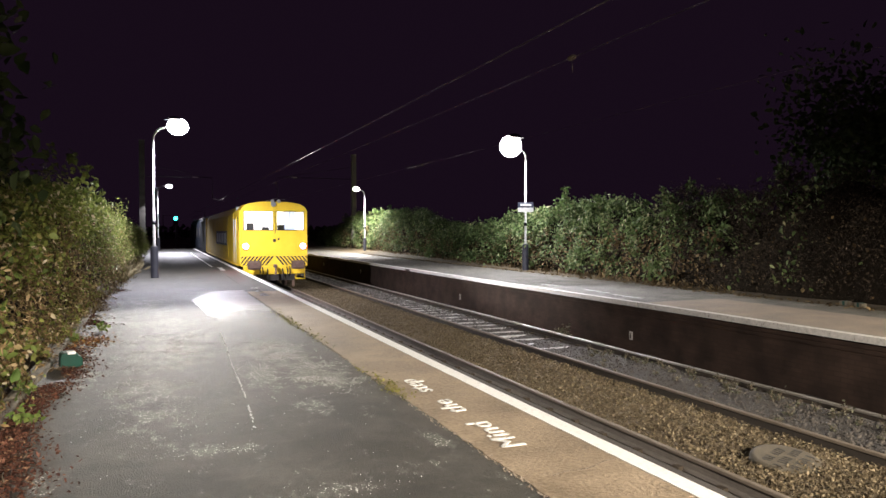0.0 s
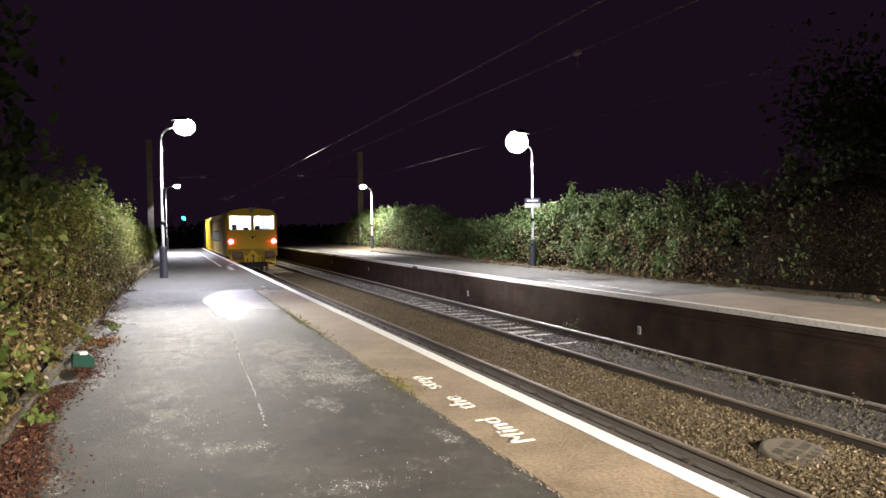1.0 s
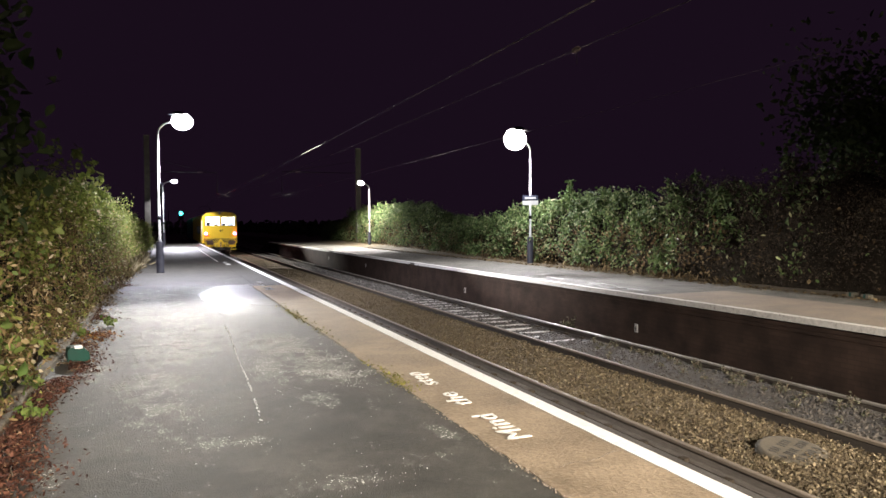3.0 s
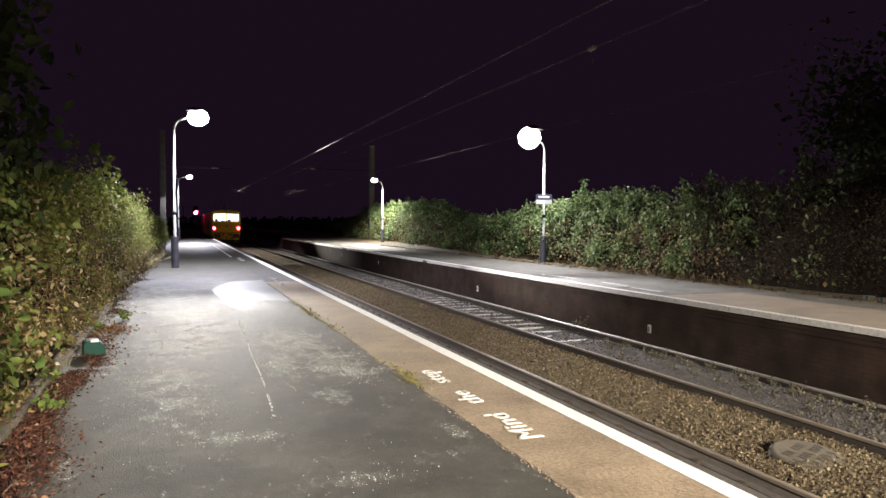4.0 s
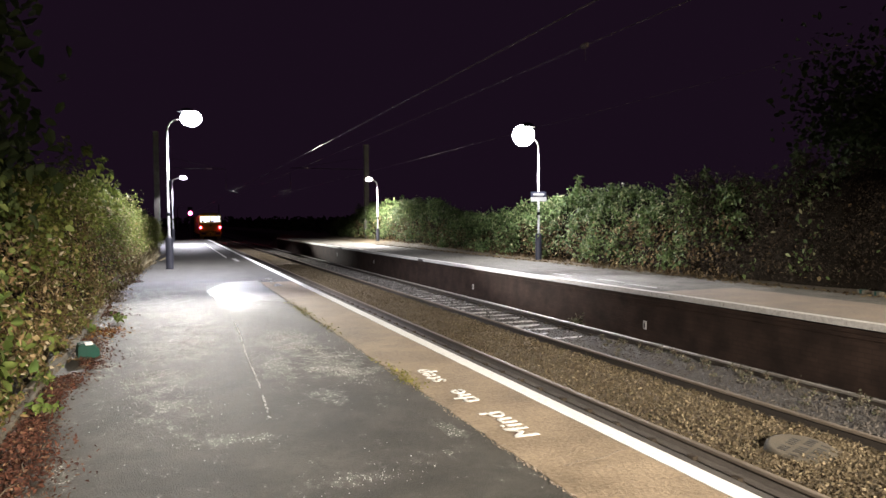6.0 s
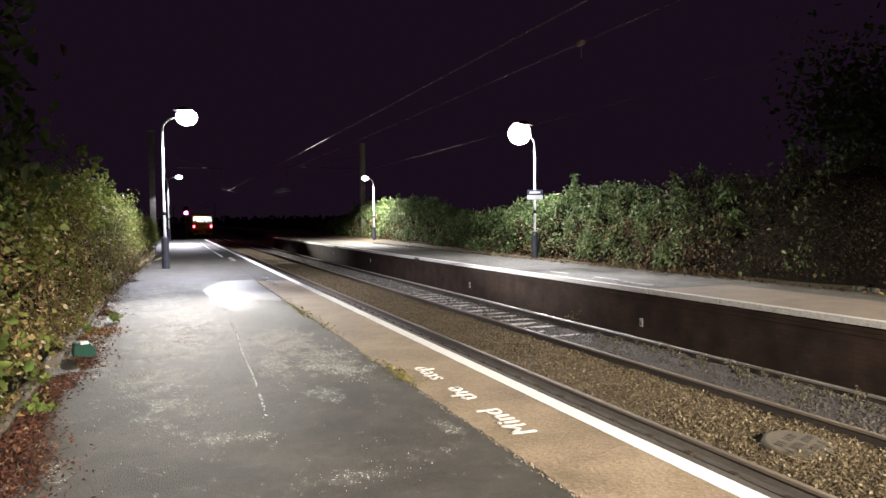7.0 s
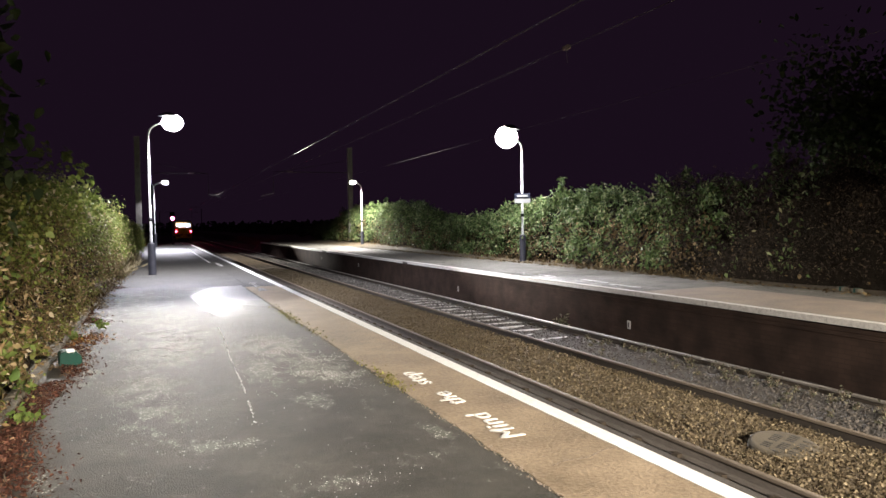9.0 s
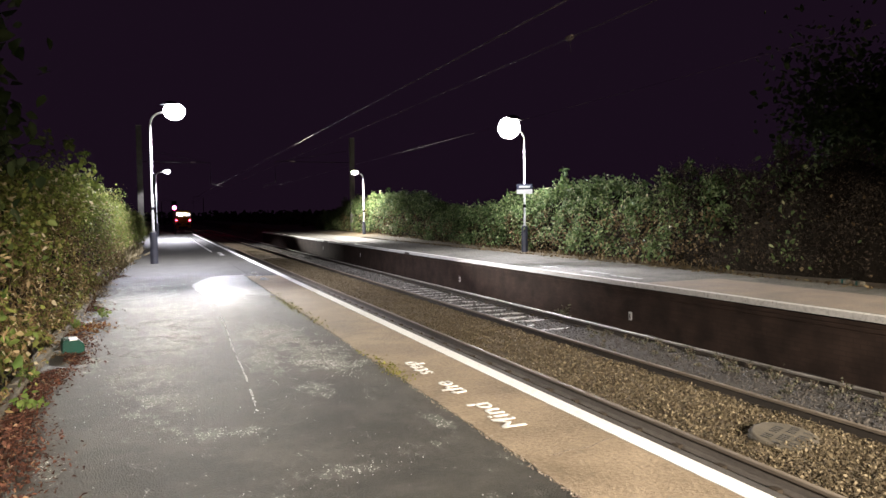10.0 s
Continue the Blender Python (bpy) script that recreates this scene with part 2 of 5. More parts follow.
BED_GREY = material("grey_bed", (0.016, 0.0135, 0.0115), (0.042, 0.036, 0.031), 3, 30, (0.9, 1), bump=1, bump_size=0.03, random_by="world")
FAR_BROWN = material("dull_brown_surfacing", (0.13, 0.105, 0.08), (0.27, 0.22, 0.168), 1.6, 40, (0.7, 0.9), bump=0.6, random_by="world")
KERB_STONE = material("mossy_kerb", (0.05, 0.042, 0.026), (0.16, 0.14, 0.105), 7, 40, (0.85, 1), bump=0.8, random_by="world")
MAST = material("mast_concrete", (0.1, 0.095, 0.085), (0.19, 0.18, 0.16), 3, 40, (0.8, 0.95), random_by="world")
RUST = material("rusty_steel", (0.04, 0.03, 0.02), (0.095, 0.073, 0.048), 6, 80, (0.7, 0.9), 0.2, stretch=(1, 0.2, 1), random_by="world")
RAIL_WEB = material("dark_rail_web", (0.014, 0.0105, 0.0075), (0.042, 0.032, 0.022), 6, 80, (0.8, 0.95), 0.0, stretch=(1, 0.2, 1), random_by="world")
COVER_DUST = material("dusty_plastic", (0.055, 0.047, 0.032), (0.095, 0.08, 0.056), 5, 50, (0.85, 1), bump=0.3)
CRUMB = material("pale_crumbs", (0.16, 0.13, 0.095), (0.36, 0.3, 0.24), 9, 40, (0.8, 1), random_by="island", spread=0.7)
CHIP = material("pale_chips", (0.26, 0.26, 0.245), (0.6, 0.6, 0.57), 9, 40, (0.75, 0.95), random_by="island", spread=0.8)
RAIL_DUSTY = material("dusty_rail_web", (0.07, 0.06, 0.05), (0.14, 0.12, 0.1), 6, 60, (0.85, 0.95), 0.0, stretch=(1, 0.2, 1), random_by="world")
RAIL_HEAD = material("worn_rail_steel", (0.26, 0.24, 0.21), (0.42, 0.39, 0.35), 6, 80, (0.42, 0.55), 0.7, stretch=(1, 0.1, 1), random_by="world")
RAIL_DULL = material("dull_rail_steel", (0.11, 0.088, 0.065), (0.19, 0.155, 0.115), 6, 80, (0.6, 0.8), 0.25, stretch=(1, 0.1, 1), random_by="world")
SLEEPER = material("concrete_sleeper", (0.2, 0.195, 0.185), (0.5, 0.48, 0.45), 5, 60, (0.7, 0.9), random_by="world")
POST_WHITE = material("white_post_paint", (0.26, 0.26, 0.255), (0.38, 0.38, 0.37), 4, 60, (0.35, 0.55), bump=0.1)
POST_BLACK = material("black_post_paint", (0.006, 0.006, 0.01), (0.014, 0.014, 0.02), 5, 60, (0.45, 0.7), bump=0.15, spec=0.25)
GALV = material("galvanised_steel", (0.25, 0.25, 0.25), (0.4, 0.4, 0.4), 6, 60, (0.45, 0.65), 0.6, bump=0.1)
WIRE = material("copper_wire", (0.15, 0.138, 0.125), (0.22, 0.2, 0.185), 6, 60, (0.45, 0.6), 0.3, bump=0)
PORCELAIN = material("brown_porcelain", (0.25, 0.2, 0.18), (0.35, 0.3, 0.28), 6, 60, (0.2, 0.3), bump=0)
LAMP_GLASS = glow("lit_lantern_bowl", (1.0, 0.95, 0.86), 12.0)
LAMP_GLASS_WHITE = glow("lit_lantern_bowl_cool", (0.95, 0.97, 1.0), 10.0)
MOSS = leaf_material("moss", [(0.0, (0.09, 0.09, 0.02)), (1.0, (0.26, 0.24, 0.07))], 0.9)
BARK = material("bark", (0.05, 0.038, 0.025), (0.12, 0.09, 0.06), 12, 60, (0.85, 1), bump=0.8, random_by="world")
# the palest stop stands for leaf highlights and for pale leaf flecks
LEAF_LEFT = leaf_material("hedge_leaf", [(0.0, (0.075, 0.065, 0.018)), (0.4, (0.125, 0.15, 0.035)), (0.76, (0.2, 0.215, 0.055)), (0.9, (0.29, 0.22, 0.1)), (1.0, (0.5, 0.43, 0.29))], 0.65, 0.42)
LEAF_RIGHT = leaf_material("climber_leaf", [(0.0, (0.03, 0.048, 0.014)), (0.5, (0.08, 0.125, 0.042)), (0.85, (0.15, 0.195, 0.078)), (1.0, (0.25, 0.24, 0.14))], 0.5)
LEAF_DRY = leaf_material("withered_leaf", [(0.0, (0.04, 0.026, 0.013)), (0.5, (0.1, 0.068, 0.032)), (1.0, (0.2, 0.15, 0.08))], 0.85, 0.15)
LEAF_RED = leaf_material("fallen_leaf", [(0.0, (0.026, 0.011, 0.008)), (0.5, (0.064, 0.026, 0.017)), (0.88, (0.11, 0.048, 0.03)), (1.0, (0.22, 0.14, 0.085))], 0.8, 0.1)
LEAF_DEBRIS = leaf_material("ballast_litter", [(0.0, (0.055, 0.042, 0.025)), (0.6, (0.115, 0.09, 0.054)), (1.0, (0.24, 0.195, 0.125))], 0.9, 0.1)
LEAF_WEED = leaf_material("dusty_weed", [(0.0, (0.04, 0.042, 0.026)), (0.6, (0.085, 0.085, 0.056)), (1.0, (0.17, 0.155, 0.11))], 0.9, 0.2)
LEAF_LIGHT = leaf_material("fresh_leaf", [(0.0, (0.06, 0.1, 0.022)), (1.0, (0.15, 0.19, 0.05))])
# leaf colour darkened for the shade on the near upper hedge
LEAF_SHADE = leaf_material("shade_toned_leaf", [(0.0, (0.055, 0.07, 0.022)), (0.7, (0.13, 0.18, 0.052)), (1.0, (0.24, 0.28, 0.09))], 0.6, 0.3)
LEAF_BRIGHT = leaf_material("yellow_green_leaf", [(0.0, (0.07, 0.095, 0.022)), (0.6, (0.15, 0.185, 0.042)), (0.92, (0.24, 0.26, 0.075)), (1.0, (0.36, 0.34, 0.2))], 0.6, 0.42)
LEAF_BRACKEN = leaf_material("brown_bracken", [(0.0, (0.1, 0.064, 0.03)), (0.6, (0.21, 0.145, 0.07)), (0.9, (0.33, 0.25, 0.14)), (1.0, (0.56, 0.48, 0.34))], 0.9, 0.25)
LEAF_BLOWN = leaf_material("blown_leaf", [(0.0, (0.06, 0.04, 0.022)), (0.6, (0.16, 0.115, 0.065)), (1.0, (0.4, 0.33, 0.22))], 0.85, 0.15)
LEAF_GOLD = leaf_material("golden_fallen_leaf", [(0.0, (0.08, 0.03, 0.014)), (0.6, (0.17, 0.075, 0.028)), (1.0, (0.34, 0.2, 0.06))], 0.7, 0.2)
LEAF_STRAW = leaf_material("straw_grass", [(0.0, (0.09, 0.07, 0.035)), (0.6, (0.19, 0.155, 0.085)), (1.0, (0.3, 0.26, 0.16))], 0.85, 0.3)
# dead twig colour, darkened for the unlit end of the far hedge
LEAF_TWIGGY = leaf_material("shade_dark_twigs", [(0.0, (0.017, 0.0135, 0.0098)), (0.85, (0.046, 0.034, 0.024)), (1.0, (0.12, 0.092, 0.062))], 0.95, 0.1)
LEAF_DARK = leaf_material("tree_leaf", [(0.0, (0.02, 0.032, 0.012)), (1.0, (0.06, 0.08, 0.03))])
HEDGE_SHADE = material("hedge_inner_shade", (0.01, 0.0078, 0.0058), (0.022, 0.017, 0.0125), 4, 20, (0.95, 1), spec=0.03, bump=1, bump_size=0.05, random_by="world")
TRAIN_YELLOW = material("yellow_vehicle_paint", (0.78, 0.52, 0.03), (0.88, 0.61, 0.05), 2, 30, (0.5, 0.65), bump=0.03, spec=0.3)
TRAIN_BLUE = material("dark_blue_vehicle_paint", (0.003, 0.0045, 0.01), (0.008, 0.012, 0.022), 2, 30, (0.55, 0.7), bump=0.05, spec=0.25)
TRAIN_BLACK = material("black_underframe", (0.01, 0.01, 0.01), (0.035, 0.03, 0.026), 5, 50, (0.6, 0.85), bump=0.3)
TRAIN_GREY = material("grey_roof_paint", (0.16, 0.16, 0.16), (0.28, 0.28, 0.27), 3, 40, (0.5, 0.7), bump=0.1)
BUFFER = material("grimy_steel", (0.1, 0.062, 0.05), (0.2, 0.13, 0.105), 6, 60, (0.45, 0.65), 0.5, bump=0.1)
CAB_WHITE = material("cab_lining", (0.68, 0.7, 0.74), (0.8, 0.82, 0.85), 2, 30, (0.5, 0.6), bump=0)
SEAT_BLUE = material("blue_cab_fabric", (0.2, 0.23, 0.3), (0.3, 0.34, 0.42), 6, 80, (0.8, 0.95))
CAB_LIGHT = glow("cab_ceiling_light", (0.93, 0.96, 1.0), 6.0)
TAIL_RED = glow("lit_tail_lamp", (1.0, 0.03, 0.08), 24.0)
SIGNAL_GREEN = glow("lit_green_lens", (0.02, 1.0, 0.72), 7.0)
SIGNAL_RED = glow("lit_red_lens", (1.0, 0.04, 0.18), 30.0)
SIGN_BLUE = material("navy_sign_face", (0.02, 0.025, 0.05), (0.035, 0.04, 0.075), 5, 50, (0.35, 0.5), bump=0)
SIGN_WHITE = material("white_sign_face", (0.5, 0.5, 0.5), (0.62, 0.62, 0.62), 5, 50, (0.35, 0.5), bump=0)
GREEN_PLASTIC = material("green_plastic", (0.0012, 0.026, 0.0175), (0.0025, 0.043, 0.029), 5, 60, (0.45, 0.6), bump=0.1, spec=0.2)
PALE_PLASTIC = material("white_plastic", (0.6, 0.62, 0.6), (0.78, 0.78, 0.76), 5, 60, (0.4, 0.6), bump=0.1)

GLASS = bpy.data.materials.new("cab_glass")
GLASS.use_nodes = True
_g = GLASS.node_tree.nodes["Principled BSDF"]
_g.inputs["Transmission Weight"].default_value = 1.0
_g.inputs["Roughness"].default_value = 0.02
_g.inputs["IOR"].default_value = 1.1
_g.inputs["Base Color"].default_value = (0.95, 0.97, 1, 1)


# ---------------------------------------------------------------- mesh tools
def box(bm, x0, x1, y0, y1, z0, z1, bevel=0.0, m=None):
    vs = [bm.verts.new(p) for p in ((x0, y0, z0), (x1, y0, z0), (x1, y1, z0), (x0, y1, z0),
                                    (x0, y0, z1), (x1, y0, z1), (x1, y1, z1), (x0, y1, z1))]
    fs = [bm.faces.new([vs[i] for i in f]) for f in ((3, 2, 1, 0), (4, 5, 6, 7), (0, 1, 5, 4), (1, 2, 6, 5), (2, 3, 7, 6), (3, 0, 4, 7))]
    if m is not None:
        bmesh.ops.transform(bm, matrix=m, verts=vs)
    if bevel:
        es = list({e for f in fs for e in f.edges})
        bmesh.ops.bevel(bm, geom=es, offset=bevel, segments=2, profile=0.6, affect="EDGES")
    return bm


def tube(bm, points, radii, seg=12, cap=True):
    """A round bar along points, with a radius at each."""
    pts = [Vector(p) for p in points]
    if isinstance(radii, (int, float)):
        radii = [radii] * len(pts)
    rings = []
    side = None
    for i, p in enumerate(pts):
        d = (pts[min(i + 1, len(pts) - 1)] - pts[max(i - 1, 0)]).normalized()
        if side is None:
            side = d.orthogonal().normalized()
        side = (side - d * side.dot(d)).normalized()
        up = d.cross(side)
        rings.append([bm.verts.new(p + radii[i] * (math.cos(a) * side + math.sin(a) * up))
                      for a in (2 * math.pi * k / seg for k in range(seg))])
    for a, b in zip(rings, rings[1:]):
        for k in range(seg):
            f = bm.faces.new((a[k], a[(k + 1) % seg], b[(k + 1) % seg], b[k]))
            f.smooth = True
    if cap:
        bm.faces.new(rings[0][::-1])
        bm.faces.new(rings[-1])
    return bm


def prism(bm, outline, axis, a, b):
    """An outline of (u, v) pushed along an axis from a to b."""
    def at(u, v, w):
        return {"x": (w, u, v), "y": (u, w, v), "z": (u, v, w)}[axis]
    lo = [bm.verts.new(at(u, v, a)) for u, v in outline]
    hi = [bm.verts.new(at(u, v, b)) for u, v in outline]
    n = len(outline)
    fs = [bm.faces.new(lo), bm.faces.new(hi[::-1])]
    for i in range(n):
        fs.append(bm.faces.new((lo[i], hi[i], hi[(i + 1) % n], lo[(i + 1) % n])))
    bmesh.ops.recalc_face_normals(bm, faces=fs)
    return bm


def ball(bm, centre, size, seg=16, rings=10):
    r = bmesh.ops.create_uvsphere(bm, u_segments=seg, v_segments=rings, radius=1.0,
                                  matrix=Matrix.Translation(centre) @ Matrix.Diagonal((*size, 1)))
    for v in r["verts"]:
        for f in v.link_faces:
            f.smooth = True
    return bm


def part(name, bm, mat, parent=None, label=""):
    me = bpy.data.meshes.new(name)
    bm.to_mesh(me)
    bm.free()
    me.materials.append(mat)
    ob = new(name, me)
    if parent is not None:
        ob.parent = parent
    if label:
        tagged(ob, label)
    return ob


def B():
    return bmesh.new()


def empty(name, m=None):
    ob = new(name)
    ob.empty_display_size = 0.2
    if m is not None:
        ob.matrix_basis = m
    return ob


def raw(name, verts, faces, mat, parent=None):
    """A mesh from arrays: verts (n, 3), faces (k, 3 or 4)."""
    me = bpy.data.meshes.new(name)
    verts, faces = np.asarray(verts, np.float32), np.asarray(faces, np.int32)
    k = faces.shape[1]
    me.vertices.add(len(verts))
    me.vertices.foreach_set("co", verts.ravel())
    me.loops.add(faces.size)
    me.loops.foreach_set("vertex_index", faces.ravel())
    me.polygons.add(len(faces))
    me.polygons.foreach_set("loop_start", np.arange(0, faces.size, k, dtype=np.int32))
    me.update(calc_edges=True)
    me.materials.append(mat)
    ob = new(name, me)
    if parent is not None:
        ob.parent = parent
    return ob


def turned(n, rng, tilt=1.0):
    """n random frames (3 axes each)."""
    a = rng.normal(size=(n, 3))
    a[:, 2] *= tilt
    a /= np.linalg.norm(a, axis=1)[:, None]
    b = rng.normal(size=(n, 3))
    b -= a * (a * b).sum(1)[:, None]
    b /= np.linalg.norm(b, axis=1)[:, None]
    return a, b, np.cross(a, b)


def leaves(name, pts, size, mat, rng, out=None, parent=None, lean=0.6, wide=(0.26, 0.44), droop=-0.5):
    """Folded pointed leaves at pts; out: the side that they face on the whole."""
    n = len(pts)
    nrm = rng.normal(size=(n, 3)) * lean
    nrm += np.array((0, 0, 0.5)) if out is None else np.asarray(out)
    nrm /= np.linalg.norm(nrm, axis=1)[:, None]
    d = rng.normal(size=(n, 3))
    d[:, 2] += droop
    d -= nrm * (nrm * d).sum(1)[:, None]
    d /= np.linalg.norm(d, axis=1)[:, None]
    s = np.cross(nrm, d)
    ln = (rng.uniform(size[0], size[1], n))[:, None]
    w = ln * rng.uniform(wide[0], wide[1], n)[:, None]
    fold = ln * rng.uniform(0.02, 0.2, n)[:, None]
    v = np.empty((n, 6, 3))
    v[:, 0] = pts
    v[:, 1] = pts + d * ln * 0.3 + s * w * 0.9 + nrm * fold
    v[:, 2] = pts + d * ln * 0.68 + s * w * 0.7 + nrm * fold * 0.7
    v[:, 3] = pts + d * ln - nrm * fold * 0.4
    v[:, 4] = pts + d * ln * 0.68 - s * w * 0.7 + nrm * fold * 0.7
    v[:, 5] = pts + d * ln * 0.3 - s * w * 0.9 + nrm * fold
    f = np.array([[0, 1, 2, 3], [0, 3, 4, 5]])
    faces = (np.arange(n)[:, None, None] * 6 + f[None]).reshape(-1, 4)
    return raw(name, v.reshape(-1, 3), faces, mat, parent)


def stones(name, pts, size, mat, rng, parent=None):
    """Broken stones: uneven octahedra lying at pts."""
    n = len(pts)
    a, b, c = turned(n, rng)
    r = rng.uniform(size[0], size[1], n)[:, None]
    v = np.empty((n, 6, 3))
    for i, (ax, sg) in enumerate(((a, 1), (a, -1), (b, 1), (b, -1), (c, 1), (c, -1))):
        v[:, i] = pts + sg * ax * r * rng.uniform(0.6, 1.25, n)[:, None] + rng.normal(size=(n, 3)) * r * 0.18
    f = np.array([[0, 2, 4], [2, 1, 4], [1, 3, 4], [3, 0, 4], [2, 0, 5], [1, 2, 5], [3, 1, 5], [0, 3, 5]])
    faces = (np.arange(n)[:, None, None] * 6 + f[None]).reshape(-1, 3)
    return raw(name, v.reshape(-1, 3), faces, mat, parent)


def lump(x, y, z, s=1.0):
    return noise.noise(Vector((x * s, y * s, z * s)))


def lumps(p, s):
    return np.array([noise.noise(Vector((float(a) * s, float(b) * s, float(c) * s))) for a, b, c in p])


# ---------------------------------------------------------------- ground and platforms
def ground():
    """One sheet: land behind both platforms and the trackbed between them, out to the horizon."""
    xs = [(-1500, 1.0), (-60, 0.8), (-8, 0.35), (-1.6, 0.0), (-1.5, -1.12), (3.0, -1.12), (9.2, -1.12), (12.7, -1.12), (12.8, 0.0), (18, 0.35), (60, 0.8), (1500, 1.0)]
    ys = [-400, -40, 0, 20, 40, 66, 90, 140, 220, 400, 900, 3000]
    bm = B()
    rows = [[bm.verts.new((x, y, z)) for x, z in xs] for y in ys]
    for a, b in zip(rows, rows[1:]):
        for i in range(len(xs) - 1):
            bm.faces.new((a[i], a[i + 1], b[i + 1], b[i]))
    return tagged(part("ground", bm, EARTH), "dark bare earth and trackbed beside the railway", "ground", kind="structure")


def strip(name, x0, x1, y0, y1, z, mat, label, cat, step=0.5, amp=0.0, parent=None, thick=0.0):
    """A laid surface with slight unevenness."""
    bm = B()
    ny = max(2, int((y1 - y0) / step))
    nx = max(2, int((x1 - x0) / 0.4) + 1)
    rows = []
    for j in range(ny + 1):
        y = y0 + (y1 - y0) * j / ny
        rows.append([bm.verts.new((x0 + (x1 - x0) * i / nx, y, z + amp * lump(x0 + (x1 - x0) * i / nx, y, 3.0, 0.8)
                                   * (0 if i in (0, nx) else 1))) for i in range(nx + 1)])
    for a, b in zip(rows, rows[1:]):
        for i in range(nx):
            f = bm.faces.new((a[i], a[i + 1], b[i + 1], b[i]))
            f.smooth = True
    if thick:
        edge = rows[0] + [r[-1] for r in rows[1:]] + rows[-1][-2::-1] + [r[0] for r in rows[-2:0:-1]]
        low = [bm.verts.new((v.co.x, v.co.y, z - thick)) for v in edge]
        edge = [bm.verts.new(v.co) for v in edge]
        n = len(edge)
        for i in range(n):
            bm.faces.new((edge[i], low[i], low[(i + 1) % n], edge[(i + 1) % n]))
    ob = part(name, bm, mat, parent)
    return tagged(ob, label, cat, kind="structure")


def ragged_strip(name, x0, x1, y0, y1, z, mat, label, cat, seed, rough=0.03):
    """A thin surfacing whose inner edge is frayed."""
    rng = np.random.RandomState(seed)
    bm = B()
    a, b = [], []
    y = y0
    while y < y1:
        a.append(bm.verts.new((x0 + rough * 0.5 * lump(1.0, y, seed, 2.3) + rough * 0.4 * rng.uniform(-1, 1), y, z)))
        b.append(bm.verts.new((x1, y, z)))
        y += 0.09 if y < 30 else 0.5
    skirt = [bm.verts.new((v.co.x - 0.006 * (1 if x1 > x0 else -1), v.co.y, z - 0.02)) for v in a]
    for i in range(len(a) - 1):
        bm.faces.new((a[i], b[i], b[i + 1], a[i + 1]))
        bm.faces.new((skirt[i], a[i], a[i + 1], skirt[i + 1]))
    return tagged(part(name, bm, mat), label, cat, kind="structure")


ground()

# near platform
bm = box(B(), -1.45, EDGE - 0.06, -30, PLAT_END, -1.2, -0.1)
tagged(part("platform_wall_near", bm, BRICK), "dark sooty brick platform body", "platform", kind="structure")
strip("platform_near_beyond", KERB, STRIP + 0.1, 18.4, PLAT_END, 0.0, ASPHALT_DARK, "darker asphalt further along the platform", "platform", 0.4, 0.008, thick=0.1)
strip("platform_near", KERB, STRIP + 0.1, -30, 18.4, 0.0, ASPHALT, "worn dark asphalt platform with pale scuffed patches", "platform", 0.4, 0.008, thick=0.1)
ragged_strip("brown_edge_strip", STRIP, LINE_IN + 0.02, -30, 18.0, 0.006, BROWN, "brown surfacing along the platform edge", "platform", 3)
bm = B()
prism(bm, [(STRIP + 0.12, -0.1), (EDGE, -0.1), (EDGE, -0.03), (EDGE - 0.02, 0.002), (STRIP + 0.12, 0.002)], "y", -30, PLAT_END)
tagged(part("platform_coping_near", bm, COPING), "dark worn coping at the platform edge", "platform", kind="structure")


def repair_patch():
    """A smoother, paler piece of surfacing with an uneven outline."""
    rng = np.random.RandomState(6)
    corners = [(0.5, 16.1), (0.75, 17.2), (1.1, 18.3), (1.87, 18.5), (1.88, 12.6), (1.5, 11.4), (0.98, 11.0), (0.72, 10.8), (0.78, 12.2), (0.68, 13.3)]
    rim = []
    for (xa, ya), (xb, yb) in zip(corners, corners[1:] + corners[:1]):
        n = max(2, int(math.hypot(xb - xa, yb - ya) / 0.12))
        for k in range(n):
            u = k / n
            loose = 0.03 if ya > 13.3 or xa < 0.75 else 0.09
            rim.append((min(1.89, xa + (xb - xa) * u + rng.uniform(-loose, loose)), ya + (yb - ya) * u + 2.5 * rng.uniform(-loose, loose)))
    bm = prism(B(), rim, "z", -0.02, 0.0095)
    tagged(part("repair_patch", bm, PATCH), "pale smooth patch in the platform asphalt", "platform", kind="structure")


repair_patch()
ragged_strip("white_edge_line", LINE_IN, LINE_OUT, -30, PLAT_END, 0.010, WHITE_LINE, "worn white painted platform edge line", "line", 8, 0.006)
# darker grey here puts the cool lamp's tint into the surfacing colour
ragged_strip("greyed_edge_strip", STRIP + 0.09, LINE_IN + 0.02, 17.9, PLAT_END, 0.004, ASPHALT_DARK, "platform edge surfacing further along, greyed for the cool lamp light", "platform", 3)
ragged_strip("white_guide_line", STRIP + 0.02, STRIP + 0.08, 31, 53, 0.012, WHITE_WORN, "thin worn white line on the platform", "line", 9, 0.006)
# ramp down at the far end of the near platform
bm = prism(B(), [(PLAT_END, 0.0), (PLAT_END + 9, -1.1), (PLAT_END, -1.1)], "x", -1.2, EDGE)
tagged(part("platform_ramp_near", bm, ASPHALT), "dark asphalt ramp at the platform end", "ramp", kind="structure")

